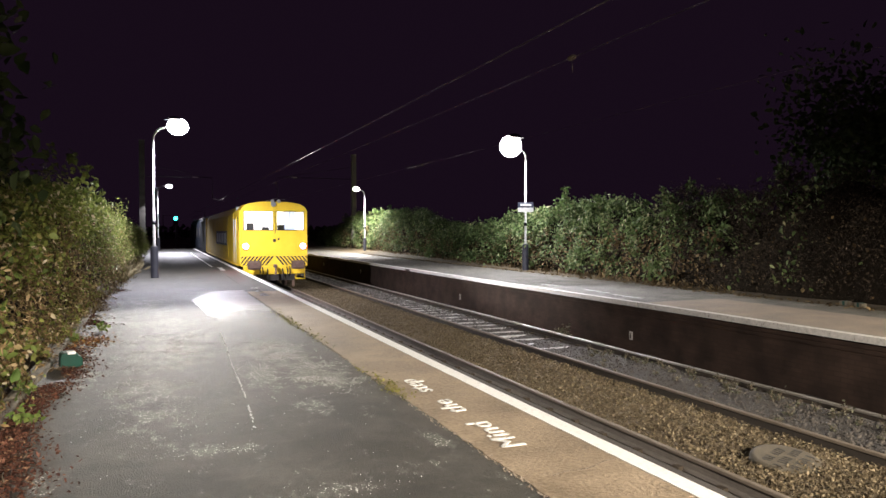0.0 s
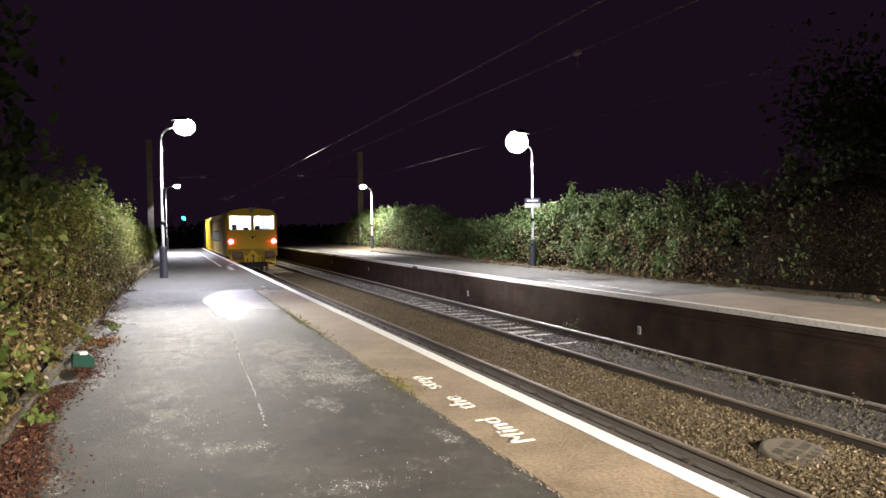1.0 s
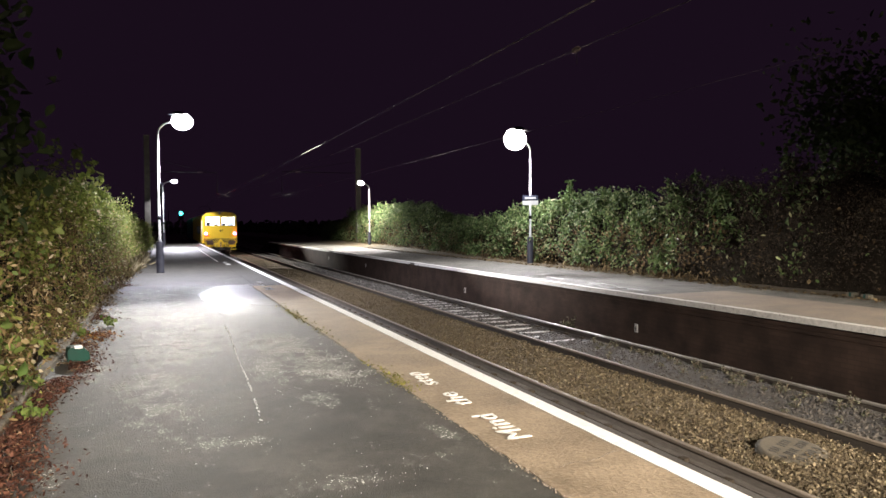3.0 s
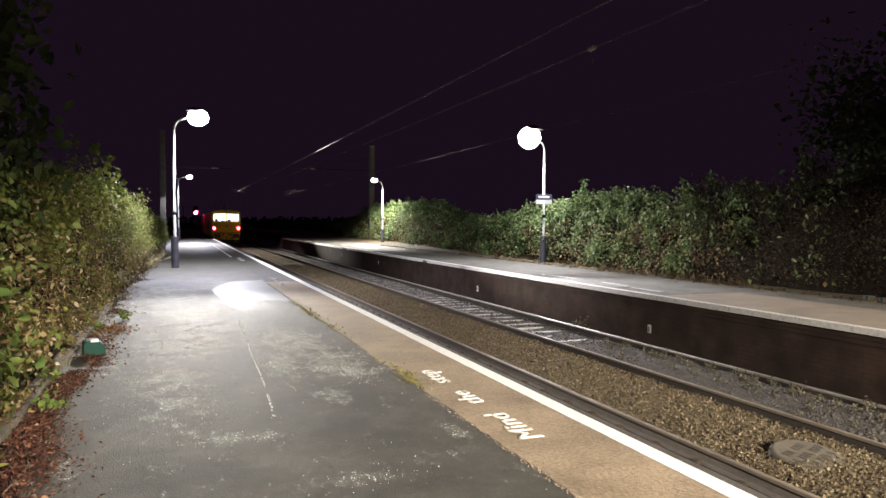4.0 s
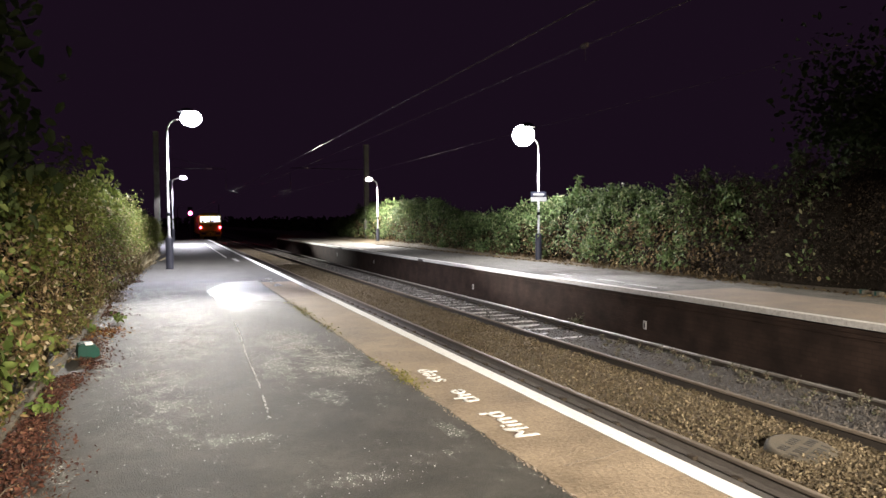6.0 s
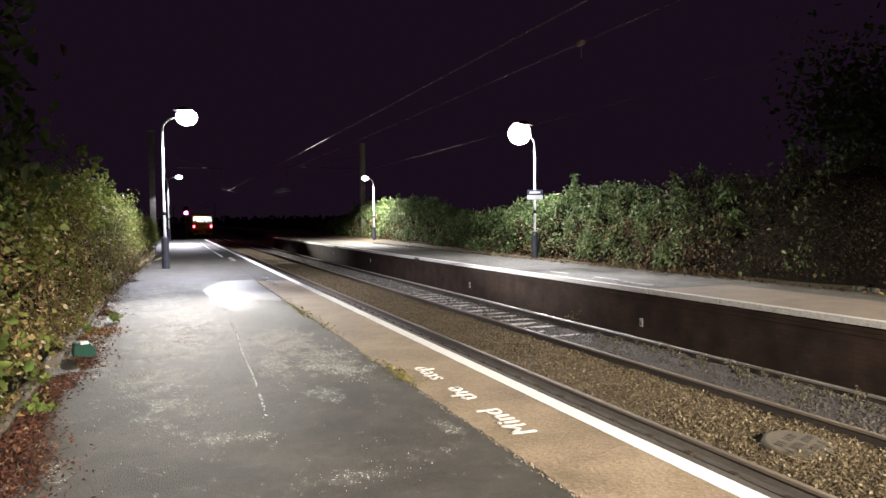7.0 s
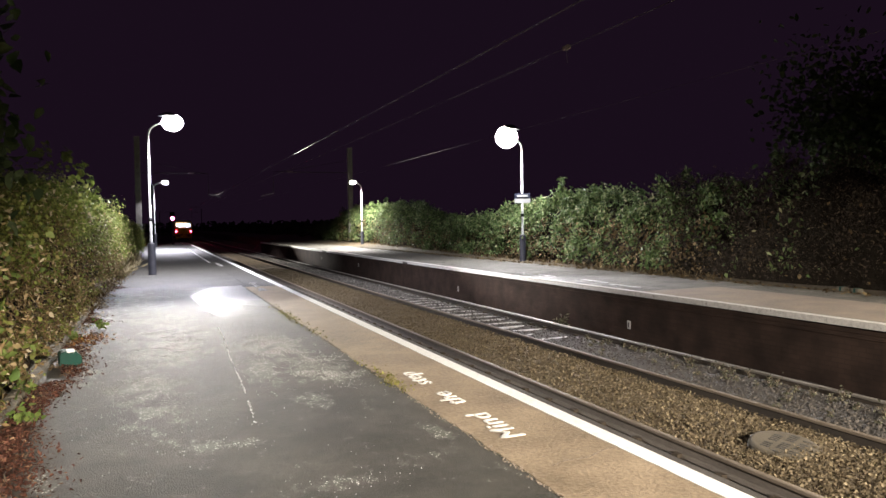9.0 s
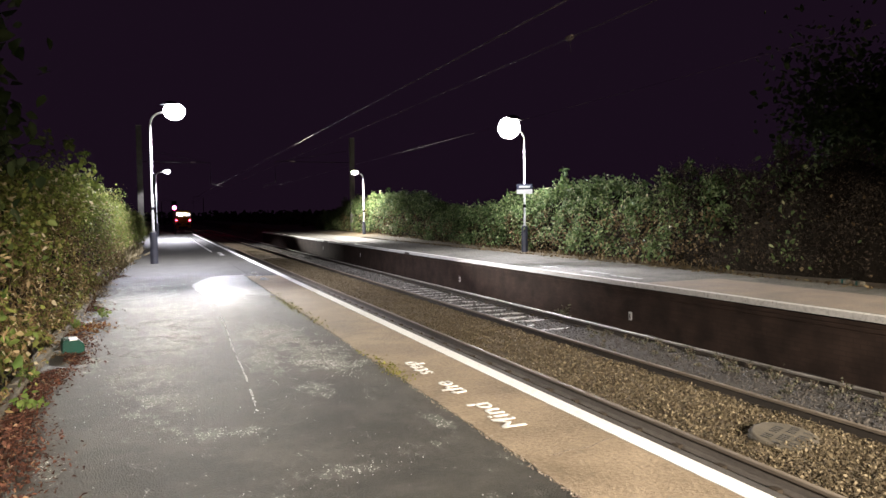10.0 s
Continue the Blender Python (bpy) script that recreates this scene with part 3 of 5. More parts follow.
# far platform
bm = box(B(), FAR + 0.08, FAR_BACK, -30, PLAT_END + 3, -1.2, -0.105)
tagged(part("platform_wall_far", bm, BRICK), "dark sooty brick platform wall", "platform wall", kind="structure")
wall_far = bpy.data.objects["platform_wall_far"]
for k, out in enumerate((0.045, 0.025)):
    bm = box(B(), FAR + 0.08 - out, FAR + 0.09, -30, PLAT_END + 3, -0.18 - 0.078 * k, -0.107 - 0.078 * k, 0.006)
    part("brick_course", bm, BRICK, wall_far)
strip("platform_far", FAR + 0.95, FAR_BACK, -30, PLAT_END + 3, 0.0, ASPHALT_FAR, "grey asphalt far platform", "platform", 0.5, 0.008, thick=0.15)
# the lamps' change from warm to cool is put into these surfacing colours
ragged_strip("edge_strip_far", FAR + 2.2, FAR + 0.15, -30, 12.0, 0.016, FAR_BROWN, "brown surfacing along the far platform edge, browned also for warm light", "platform", 5)
ragged_strip("greyed_strip_far", FAR + 0.98, FAR + 0.15, 11.9, PLAT_END + 3, 0.014, ASPHALT_FAR, "far platform edge surfacing, greyed for the cool lamp light", "platform", 5)
coping = empty("platform_coping_far")
tagged(coping, "white painted coping slabs along the far platform edge", "coping", kind="structure")
slabs = []
rng = np.random.RandomState(4)
for v in range(3):
    bm = box(B(), 0, 0.9, 0.006, 2.994, -0.1, 0.0, 0.012)
    me = bpy.data.meshes.new("coping_slab")
    bm.to_mesh(me)
    bm.free()
    me.materials.append(COPING)
    slabs.append(me)
for i in range(33):
    s = new("coping_slab", slabs[i % 3])
    s.parent = coping
    s.matrix_basis = pose(FAR + rng.uniform(-0.012, 0.012), -30 + 3 * i, 0.004 + rng.uniform(-0.006, 0.006), 0, 0, rng.uniform(-0.15, 0.15))
line = B()
for i in range(33):
    y0 = -30 + 3 * i
    dx = rng.uniform(-0.012, 0.012)
    prism(line, [(FAR - 0.016 + dx, -0.085), (FAR - 0.016 + dx, 0.014), (FAR + 0.13 + dx, 0.016), (FAR + 0.13, -0.0), (FAR, -0.0), (FAR, -0.085)], "y", y0 + 0.004, y0 + 2.996)
tagged(part("white_edge_line_far", line, WHITE_COPING), "worn white paint on the far platform edge", "line", kind="structure")
bm = prism(B(), [(PLAT_END + 3, 0.0), (PLAT_END + 11, -1.1), (PLAT_END + 3, -1.1)], "x", FAR + 0.05, FAR_BACK)
tagged(part("platform_ramp_far", bm, ASPHALT), "asphalt ramp at the far platform end", "ramp", kind="structure")


# ---------------------------------------------------------------- tracks
def bed_height(x, y):
    """Ballast level between and beside the rails."""
    h = -1.03
    if 5.1 < x < 6.9:
        h = -0.985 + 0.05 * math.sin((x - 5.1) / 1.8 * math.pi)
    if 7.0 < x < 8.45:
        h = -1.0 + 0.06 * max(0.0, min(1.0, (13.0 - y) / 3.0)) - 0.024 * max(0.0, min(1.0, (y - 12) / 3)) * max(0.0, min(1.0, (27 - y) / 5)) + 0.012 * max(0.0, min(1.0, (y - 23) / 4))
    if x > 8.55:
        h = -1.06
    return h + 0.035 * lump(x, y, 0.0, 1.6)


def bed(name, x0, x1, mat, label):
    bm = B()
    ys, y = [], -5.0
    while y < 150:
        ys.append(y)
        y += 0.16 if y < 22 else 0.8
    nx = int((x1 - x0) / 0.15) + 1
    rows = [[bm.verts.new((x0 + (x1 - x0) * i / nx, y, bed_height(x0 + (x1 - x0) * i / nx, y))) for i in range(nx + 1)] for y in ys]
    for a, b in zip(rows, rows[1:]):
        for i in range(nx):
            bm.faces.new((a[i], a[i + 1], b[i + 1], b[i])).smooth = True
    return tagged(part(name, bm, mat), label, "trackbed", kind="structure")


bed("trackbed_near", 3.0, 5.1, BED_GREY, "dark oily ballast bed of the near track")
bed("trackbed_middle", 5.1, 6.93, BED_BROWN, "brown ballast bed between the tracks")
bed("trackbed_far", 6.93, 9.3, BED_GREY, "grey dusty ballast bed of the far track")

WEB = [(-0.03, -0.035), (0.03, -0.035), (0.009, -0.05), (0.009, -0.13), (0.07, -0.15), (0.07, -0.159), (-0.07, -0.159), (-0.07, -0.15), (-0.009, -0.13), (-0.009, -0.05)]


def track(name, left, right, head_mats, first, label):
    t = empty(name)
    tagged(t, label, "railway track", kind="structure")
    for x, hm in zip((left, right), head_mats):
        bm = prism(B(), [(x + u, RAIL_Z + v) for u, v in WEB], "y", -12, 400)
        r = part("rail", bm, RAIL_WEB if first else RAIL_DUSTY, t)
        bm = prism(B(), [(x - 0.034, RAIL_Z - 0.034), (x - 0.034, RAIL_Z - 0.008), (x - 0.026, RAIL_Z - 0.001), (x, RAIL_Z + 0.001), (x + 0.026, RAIL_Z - 0.001), (x + 0.034, RAIL_Z - 0.008), (x + 0.034, RAIL_Z - 0.034)], "y", -12, 400)
        part("rail_head", bm, hm, r)
    c = (left + right) / 2
    bm = prism(B(), [(-0.13, -0.19), (0.13, -0.19), (0.075, 0.0), (-0.075, 0.0)], "x", -1.25, 1.25)
    bmesh.ops.bevel(bm, geom=list(bm.edges), offset=0.012, segments=1, affect="EDGES")
    me = bpy.data.meshes.new("sleeper")
    bm.to_mesh(me)
    bm.free()
    me.materials.append(SLEEPER if first else RUST)
    clip = B()
    for s in (-1, 1):
        for q in (-1, 1):
            box(clip, s * 0.7525 + q * 0.09 - 0.035, s * 0.7525 + q * 0.09 + 0.035, -0.05, 0.05, 0.0, 0.045, 0.008)
    ce = bpy.data.meshes.new("rail_clips")
    clip.to_mesh(ce)
    clip.free()
    ce.materials.append(RUST)
    rng = np.random.RandomState(11 + first)
    for i in range(130):
        y = -2 + 0.65 * i
        s = new("sleeper", me)
        s.parent = t
        s.matrix_basis = pose(c + rng.uniform(-0.02, 0.02), y + rng.uniform(-0.02, 0.02), RAIL_Z - 0.163, 0, rng.uniform(-0.3, 0.3), rng.uniform(-0.8, 0.8))
        k = new("rail_clips", ce)
        k.parent = s
    return t


track("track_near", RAILS[0], RAILS[1], (RAIL_DULL, RAIL_DULL), 0, "running rails on dark sleepers beside the near platform")
track("track_far", RAILS[2], RAILS[3], (RAIL_DULL, RAIL_HEAD), 1, "rails on pale concrete sleepers half buried in ballast")


def scatter(rng, n, x0, x1, y0, y1, power=1.6):
    """More points towards y0."""
    x = rng.uniform(x0, x1, n)
    y = y0 + (y1 - y0) * rng.uniform(0, 1, n) ** power
    z = np.array([bed_height(a, b) for a, b in zip(x, y)])
    return np.stack((x, y, z), 1)


rng = np.random.RandomState(21)
p = scatter(rng, 9000, 3.6, 6.9, -5, 3.4, 1.0)
tagged(stones("ballast_stones_behind", p, (0.012, 0.04), BALLAST_BROWN, rng), "loose brown ballast stones beside the near rail", "ballast", kind="stuff")
p = scatter(rng, 52000, 5.12, 6.88, 3.2, 60, 2.0)
tagged(stones("brown_ballast_stones", p, (0.004, 0.017), BALLAST_BROWN, rng), "loose brown ballast stones between the tracks", "ballast", kind="stuff")
p = scatter(rng, 60000, 5.12, 6.9, 3.2, 40, 1.6)
p[:, 2] += rng.uniform(0.01, 0.04, len(p))
tagged(leaves("ballast_debris", p, (0.018, 0.045), LEAF_DEBRIS, rng, None), "dry leaf and stalk debris on the brown ballast", "debris", kind="stuff")
p = scatter(rng, 12000, 7.03, 8.42, 4.0, 60, 1.8)
tagged(stones("grey_ballast_stones", p, (0.006, 0.032), BALLAST_GREY, rng), "fine grey ballast stones between the far rails", "ballast", kind="stuff")
p = scatter(rng, 5000, 7.03, 8.42, 15, 62, 1.3)
p[:, 2] += 0.012
p = p[rng.uniform(13, 24, len(p)) < p[:, 1]]
tagged(stones("pale_ballast_stones", p, (0.012, 0.04), BALLAST_PALE, rng), "pale ballast stones further along the far track", "ballast", kind="stuff")
p = scatter(rng, 5000, 8.55, 9.25, 4.0, 50, 1.5)
tagged(stones("cess_ballast_stones", p, (0.012, 0.035), BALLAST_GREY, rng), "dark ballast stones along the platform wall", "ballast", kind="stuff")
p = scatter(rng, 9000, 3.6, 4.95, 3.0, 50, 1.8)
tagged(stones("near_ballast_stones", p, (0.014, 0.035), BALLAST_GREY, rng), "oily ballast stones in the near track", "ballast", kind="stuff")


# ---------------------------------------------------------------- platform lamps
def platform_lamp(m, reach, height, bowl, label, sign=False, box_on=True, size=(0.36, 0.3, 0.3)):
    """Swan-neck lamp: black sleeve, white post with a dark band, curved arm, lantern with a glowing bowl."""
    lamp = empty("platform_lamp", m)
    tagged(lamp, label, "lamp post", "platform lamps")
    s = 1 if reach > 0 else -1
    bm = tube(B(), [(0, 0, 0), (0, 0, 0.02), (0, 0, 1.0), (0, 0, 1.04)], [0.15, 0.125, 0.12, 0.09], 16)
    part("sleeve", bm, POST_BLACK, lamp, "black painted lower post")
    bm = tube(B(), [(0, 0, 1.0), (0, 0, 1.08), (0, 0, height - 0.45)], [0.085, 0.045, 0.033], 14)
    post = part("post", bm, POST_WHITE, lamp, "white painted post")
    bm = tube(B(), [(0, 0, 1.75), (0, 0, 1.87)], 0.06, 14)
    part("band", bm, POST_BLACK, post, "black band")
    pts = [(0, 0, height - 0.46)]
    for k in range(1, 8):
        a = math.pi / 2 * k / 7 * 0.85
        pts.append((s * 0.38 * (1 - math.cos(a)), 0, height - 0.46 + 0.4 * math.sin(a)))
    pts.append((reach * 0.72, 0, height - 0.0))
    bm = tube(B(), pts, 0.032, 10)
    part("arm", bm, POST_WHITE, lamp, "curved white arm")
    lan = empty("lantern")
    lan.parent = lamp
    lan.matrix_basis = pose(reach, 0, height)
    a, b, c = size
    bm = ball(B(), (-s * 0.12 * a / 0.36, 0, 0.06 * c / 0.3), (a * 0.98, b, c), 24, 14)
    for v in list(bm.verts):
        v.co.z = max(v.co.z, c * 0.72)
    part("hood", bm, POST_BLACK, lan, "dark metal hood")
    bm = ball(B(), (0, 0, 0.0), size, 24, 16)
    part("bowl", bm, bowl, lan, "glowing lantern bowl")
    if box_on:
        bm = box(B(), 0.035, 0.11, -0.06, 0.05, 2.5, 2.95, 0.015)
        part("cable_box", bm, POST_BLACK, lamp, "dark box on the post")
    if sign:
        sg = empty("name_sign")
        sg.parent = lamp
        sg.matrix_basis = pose(-0.05, -0.1, 2.45, 0, 0, -28)
        part("sign_board", box(B(), -0.3, 0.3, -0.02, 0.02, 0.0, 0.2, 0.006), SIGN_BLUE, sg, "navy sign board")
        part("lower_board", box(B(), -0.3, 0.3, -0.02, 0.02, -0.17, -0.005, 0.006), SIGN_WHITE, sg, "white lower board")
        part("writing_bar", box(B(), -0.21, 0.21, -0.026, -0.021, 0.06, 0.14), SIGN_WHITE, sg, "white bar of unreadable writing")
    return lamp


def lamp_light(x, y, z, watts, colour, cone, blend=0.2, name="lantern_light"):
    l = bpy.data.lights.new(name, "SPOT")
    l.energy, l.color, l.spot_size, l.spot_blend, l.shadow_soft_size = watts, colour, radians(cone), blend, 0.12
    o = new(name, l)
    o.matrix_basis = pose(x, y, z)
    return o


def aimed_spot(x, y, z, target, watts, colour, cone=30, narrow=0.6):
    """A narrow spot at a lantern, for its bright lobe and for added fill."""
    l = bpy.data.lights.new("aimed_lantern_spot", "SPOT")
    l.energy, l.color, l.spot_size, l.spot_blend, l.shadow_soft_size = watts, colour, radians(cone), 1.0, 0.25
    o = new("aimed_lantern_spot", l)
    o.matrix_basis = look((x, y, z), target) @ Matrix.Diagonal((narrow, 1, 1, 1))
    return o


COOL, WARM = (0.91, 0.89, 1.0), (1.0, 0.88, 0.76)
LAMPS = [  # x, y, reach, lantern height, light, bowl, sign, power, cone, softness of the cone
    (-0.27, 24.5, 0.75, 4.98, COOL, LAMP_GLASS_WHITE, False, 0.72, 166, 0.5),
    (-0.17, 60.0, 0.86, 5.18, COOL, LAMP_GLASS_WHITE, False, 0.45, 122, 0.2),
    (13.08, 23.7, -0.66, 4.8, (0.96, 0.94, 1.0), LAMP_GLASS, True, 0.44, 165, 0.3),
    (14.1, 50.0, -0.64, 4.68, (1.0, 0.94, 0.88), LAMP_GLASS, False, 1.1, 158, 0.3),
    (-0.27, -11.0, 0.75, 4.98, WARM, LAMP_GLASS, False, 4.2, 172, 0.2),
    (13.08, -5.0, -0.66, 4.8, (1.0, 0.88, 0.72), LAMP_GLASS, False, 3.1, 170, 0.2),
]
for x, y, reach, h, col, bowl, sign, power, cone, soft_rim in LAMPS:
    # bowls of the nearer lamps are enlarged to stand for their glare
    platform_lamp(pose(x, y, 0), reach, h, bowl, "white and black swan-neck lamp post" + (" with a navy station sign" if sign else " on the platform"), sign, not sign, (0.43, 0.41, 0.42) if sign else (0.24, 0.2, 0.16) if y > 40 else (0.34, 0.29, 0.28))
    lamp_light(x + reach, y, h - 0.46, LAMP_W * power, col, cone, soft_rim)
aimed_spot(0.48, 24.5, 4.62, (1.4, 15.3, 0), 330, (0.87, 0.9, 1.0), 27, 0.3)
# added fill spots: no such beams are known, they brighten platform, ballast and hedges
aimed_spot(0.48, 24.5, 4.62, (0.9, 10.0, 0), 3600, (1.0, 0.95, 0.88), 19, 2.6)
aimed_spot(12.42, 23.7, 4.44, (9.2, 11.5, -0.2), 4600, (0.97, 0.95, 1.0), 25, 1.7)
aimed_spot(0.48, 24.5, 4.62, (13.3, 17.0, 0.5), 6500, (1.0, 0.95, 0.92), 30, 1.7)
aimed_spot(0.69, 60.0, 4.82, (14.4, 43.5, 0.4), 10000, (0.98, 0.97, 0.93), 26, 1.5)
# the second lamp's lobe, for its pool on the platform
aimed_spot(0.69, 60.0, 4.82, (1.0, 50.0, 0), 3600, COOL, 34, 0.9)


# ---------------------------------------------------------------- overhead line
def wire(name, x, z, y0, y1, r, label, sag=0.05, span=70.0, first=-12.0):
    pts = []
    y = y0
    while y <= y1:
        u = ((y - first) / span) % 1.0
        pts.append((x, y, z - sag * 4 * u * (1 - u)))
        y += 4.0
    return tagged(part(name, tube(B(), pts, r, 6), WIRE), label, "wire", "overhead line")


wire("contact_wire", 4.28, 4.0, -12, 192, 0.0085, "thin overhead contact wire above the near track")
wire("messenger_wire", 7.72, 5.12, -12, 192, 0.0075, "thin overhead messenger wire above the far track")
wire("contact_wire", 7.72, 3.72, -12, 192, 0.0022, "thin dull overhead contact wire above the far track")
ins = empty("wire_insulator", pose(7.72, 12.17, 5.075))
tagged(ins, "small ribbed insulator on the overhead wire", "insulator")
part("body", tube(B(), [(0, -0.14, 0), (0, -0.1, 0), (0, 0.1, 0), (0, 0.14, 0)], [0.015, 0.03, 0.03, 0.015], 10), PORCELAIN, ins)
for k in range(4):
    part("rib", tube(B(), [(0, -0.08 + 0.05 * k, 0), (0, -0.06 + 0.05 * k, 0)], 0.055, 12), PORCELAIN, ins)
part("dropper", tube(B(), [(0, 0, 0), (0.02, 0, -0.3)], 0.006, 6), WIRE, ins)


def mast(m, height, side, label, width=0.42, reach=()):
    """Lattice-free steel mast with flanges and a bracket arm."""
    t = empty("overhead_mast", m)
    tagged(t, label, "mast", "overhead masts")
    part("footing", box(B(), -0.4, 0.4, -0.4, 0.4, -1.15, 0.05, 0.03), CONCRETE, t)
    body = part("mast_body", prism(B(), [(-width / 2, -width / 2), (width / 2, -width / 2), (width * 0.42, -width / 2 + 0.05), (width / 2, width / 2), (-width / 2, width / 2)], "z", 0, height), MAST, t)
    part("cap", box(B(), -width / 2 - 0.02, width / 2 + 0.02, -width / 2 - 0.02, width / 2 + 0.02, height, height + 0.06, 0.01), CONCRETE, t)
    for out, z in reach:
        arm = part("bracket", tube(B(), [(side * width / 2, 0, z + 1.7), (side * (out - 0.95), 0, z + 1.7), (side * (out - 0.95), 0, z - 0.02)], 0.025, 8), TRAIN_BLACK, t)
        part("stay", tube(B(), [(side * width / 2, 0, z + 2.7), (side * out * 0.8, 0, z + 1.72)], 0.012, 6), TRAIN_BLACK, arm)
        bm = tube(B(), [(side * (out - 0.95), 0, z - 0.02), (side * (out - 0.45), 0, z - 0.12), (side * out, 0, z - 0.26)], 0.022, 8)
        part("steady_arm", bm, GALV, arm, "grey steady arm")
        part("insulator", tube(B(), [(side * (out - 2.5), 0, z + 1.72), (side * (out - 2.05), 0, z + 1.72)], 0.05, 10), PORCELAIN, arm, "brown insulator")
    return t


mast(pose(-1.33, 60.5, 0), 8.8, 1, "tall pale concrete mast behind the hedge", 0.42, [(6.3, 4.28)])
mast(pose(15.0, 56.5, 0), 7.9, -1, "tall pale mast behind the far hedge", 0.36, [(7.25, 4.2)])
mast(pose(0.9, 192, -1), 6.6, 1, "distant dark mast beside the track", 0.2, [(3.38, 5.0)])
mast(pose(11.1, 192, -1), 7.3, -1, "distant dark mast beside the far track", 0.2, [(3.38, 6.12), (3.38, 4.72)])


# ---------------------------------------------------------------- signal
def signal():
    """Two-lens signal: an added plate slides from the red lens to the green one."""
    s = empty("railway_signal", pose(2.1, 105, -1.12))
    tagged(s, "slender grey railway signal showing one lit lens", "signal")
    part("post", tube(B(), [(0, 0.19, 0), (0, 0.19, 4.8)], 0.08, 12), GALV, s)
    part("footing", box(B(), -0.3, 0.3, -0.3, 0.3, -0.05, 0.25, 0.03), CONCRETE, s)
    part("ladder", tube(B(), [(0.25, 0.2, 0), (0.25, 0.2, 3.4)], 0.02, 6), GALV, s)
    case = part("signal_head", box(B(), -0.32, 0.32, -0.2, 0.1, 3.6, 4.9, 0.04), POST_BLACK, s, "tall black signal case")
    for z, mat, lens in ((4.52, SIGNAL_GREEN, "green"), (3.99, SIGNAL_RED, "red")):
        # lens radius is oversized to stand for its glare
        part(lens + "_lens", tube(B(), [(0, -0.203, z), (0, -0.19, z)], 0.25, 20), mat, case, "lit " + lens + " lens")
        bm = tube(B(), [(0, -0.5, z), (0, -0.2, z)], 0.265, 20, cap=False)
        bmesh.ops.delete(bm, geom=[v for v in bm.verts if v.co.z < z - 0.05], context="VERTS")
        part("lens_hood", bm, POST_BLACK, case, "black lens hood")
    # added plate, no real part: both lenses glow and it hides one
    disc = part("lens_shutter", box(B(), -0.26, 0.26, -0.012, 0.012, -0.255, 0.255, 0.01), POST_BLACK, s, "black plate added to hide the unlit lens")
    disc.matrix_basis = pose(0, -0.23, 3.99)
    return disc


SIGNAL_PLATE = signal()


# ---------------------------------------------------------------- train
def wheelset(parent, y):
    w = empty("wheelset")
    w.parent = parent
    w.matrix_basis = pose(0, y, 0.42)
    for s in (-1, 1):
        bm = tube(B(), [(s * 0.69, 0, 0), (s * 0.72, 0, 0), (s * 0.72, 0, 0), (s * 0.82, 0, 0)], [0.45, 0.45, 0.42, 0.42], 24)
        part("wheel", bm, BUFFER, w)
    part("axle", tube(B(), [(-0.7, 0, 0), (0.7, 0, 0)], 0.08, 10), TRAIN_BLACK, w)
    return w


def bogie(parent, y):
    b = empty("bogie")
    b.parent = parent
    b.matrix_basis = pose(0, y, 0)
    for s in (-1, 1):
        part("side_frame", prism(B(), [(-1.6, 0.45), (-1.3, 0.75), (1.3, 0.75), (1.6, 0.45), (1.2, 0.35), (0.6, 0.5), (-0.6, 0.5), (-1.2, 0.35)], "x", s * 0.95, s * 1.08), TRAIN_BLACK, b)
    part("bolster", box(B(), -0.9, 0.9, -0.25, 0.25, 0.5, 0.85, 0.04), TRAIN_BLACK, b)
    return b


def rail_vehicle(name, label, y0, length, paint, rear_cab):
    v = empty(name, pose(4.28, 29.0 + y0, RAIL_Z))
    tagged(v, label, "train", "train")
    W, R = 1.35, 3.58
    prof = [(-W, 1.0), (W, 1.0), (W, 3.1), (W - 0.22, 3.45), (0.5, R), (-0.5, R), (-W + 0.22, 3.45), (-W, 3.1)]
    start = 2.3 if rear_cab else 0.15
    part("body", prism(B(), prof, "y", start, length), paint, v)
    part("underframe", box(B(), -1.2, 1.2, 0.3, length - 0.2, 0.72, 0.985, 0.02), TRAIN_BLACK, v)
    for k in range(int(length / 2.4)):
        y = start + 0.6 + 2.4 * k
        if y + 1.6 < length:
            for s in (-1, 1):
                part("side_panel", box(B(), s * W - 0.012, s * W + 0.012, y, y + 2.1, 1.15, 2.95, 0.008), paint, v)
    for s in (-1, 1):
        part("gutter", box(B(), s * (W - 0.02) - 0.03, s * (W - 0.02) + 0.03, start, length, 3.08, 3.13, 0.01), paint, v)
        part("step_board", box(B(), s * 1.28 - 0.1, s * 1.28 + 0.1, 1.0, length - 1, 0.92, 0.97, 0.01), paint, v)
    part("roof_walk", box(B(), -0.35, 0.35, start + 0.8, length - 0.8, R, R + 0.05, 0.01), TRAIN_GREY, v)
    return v


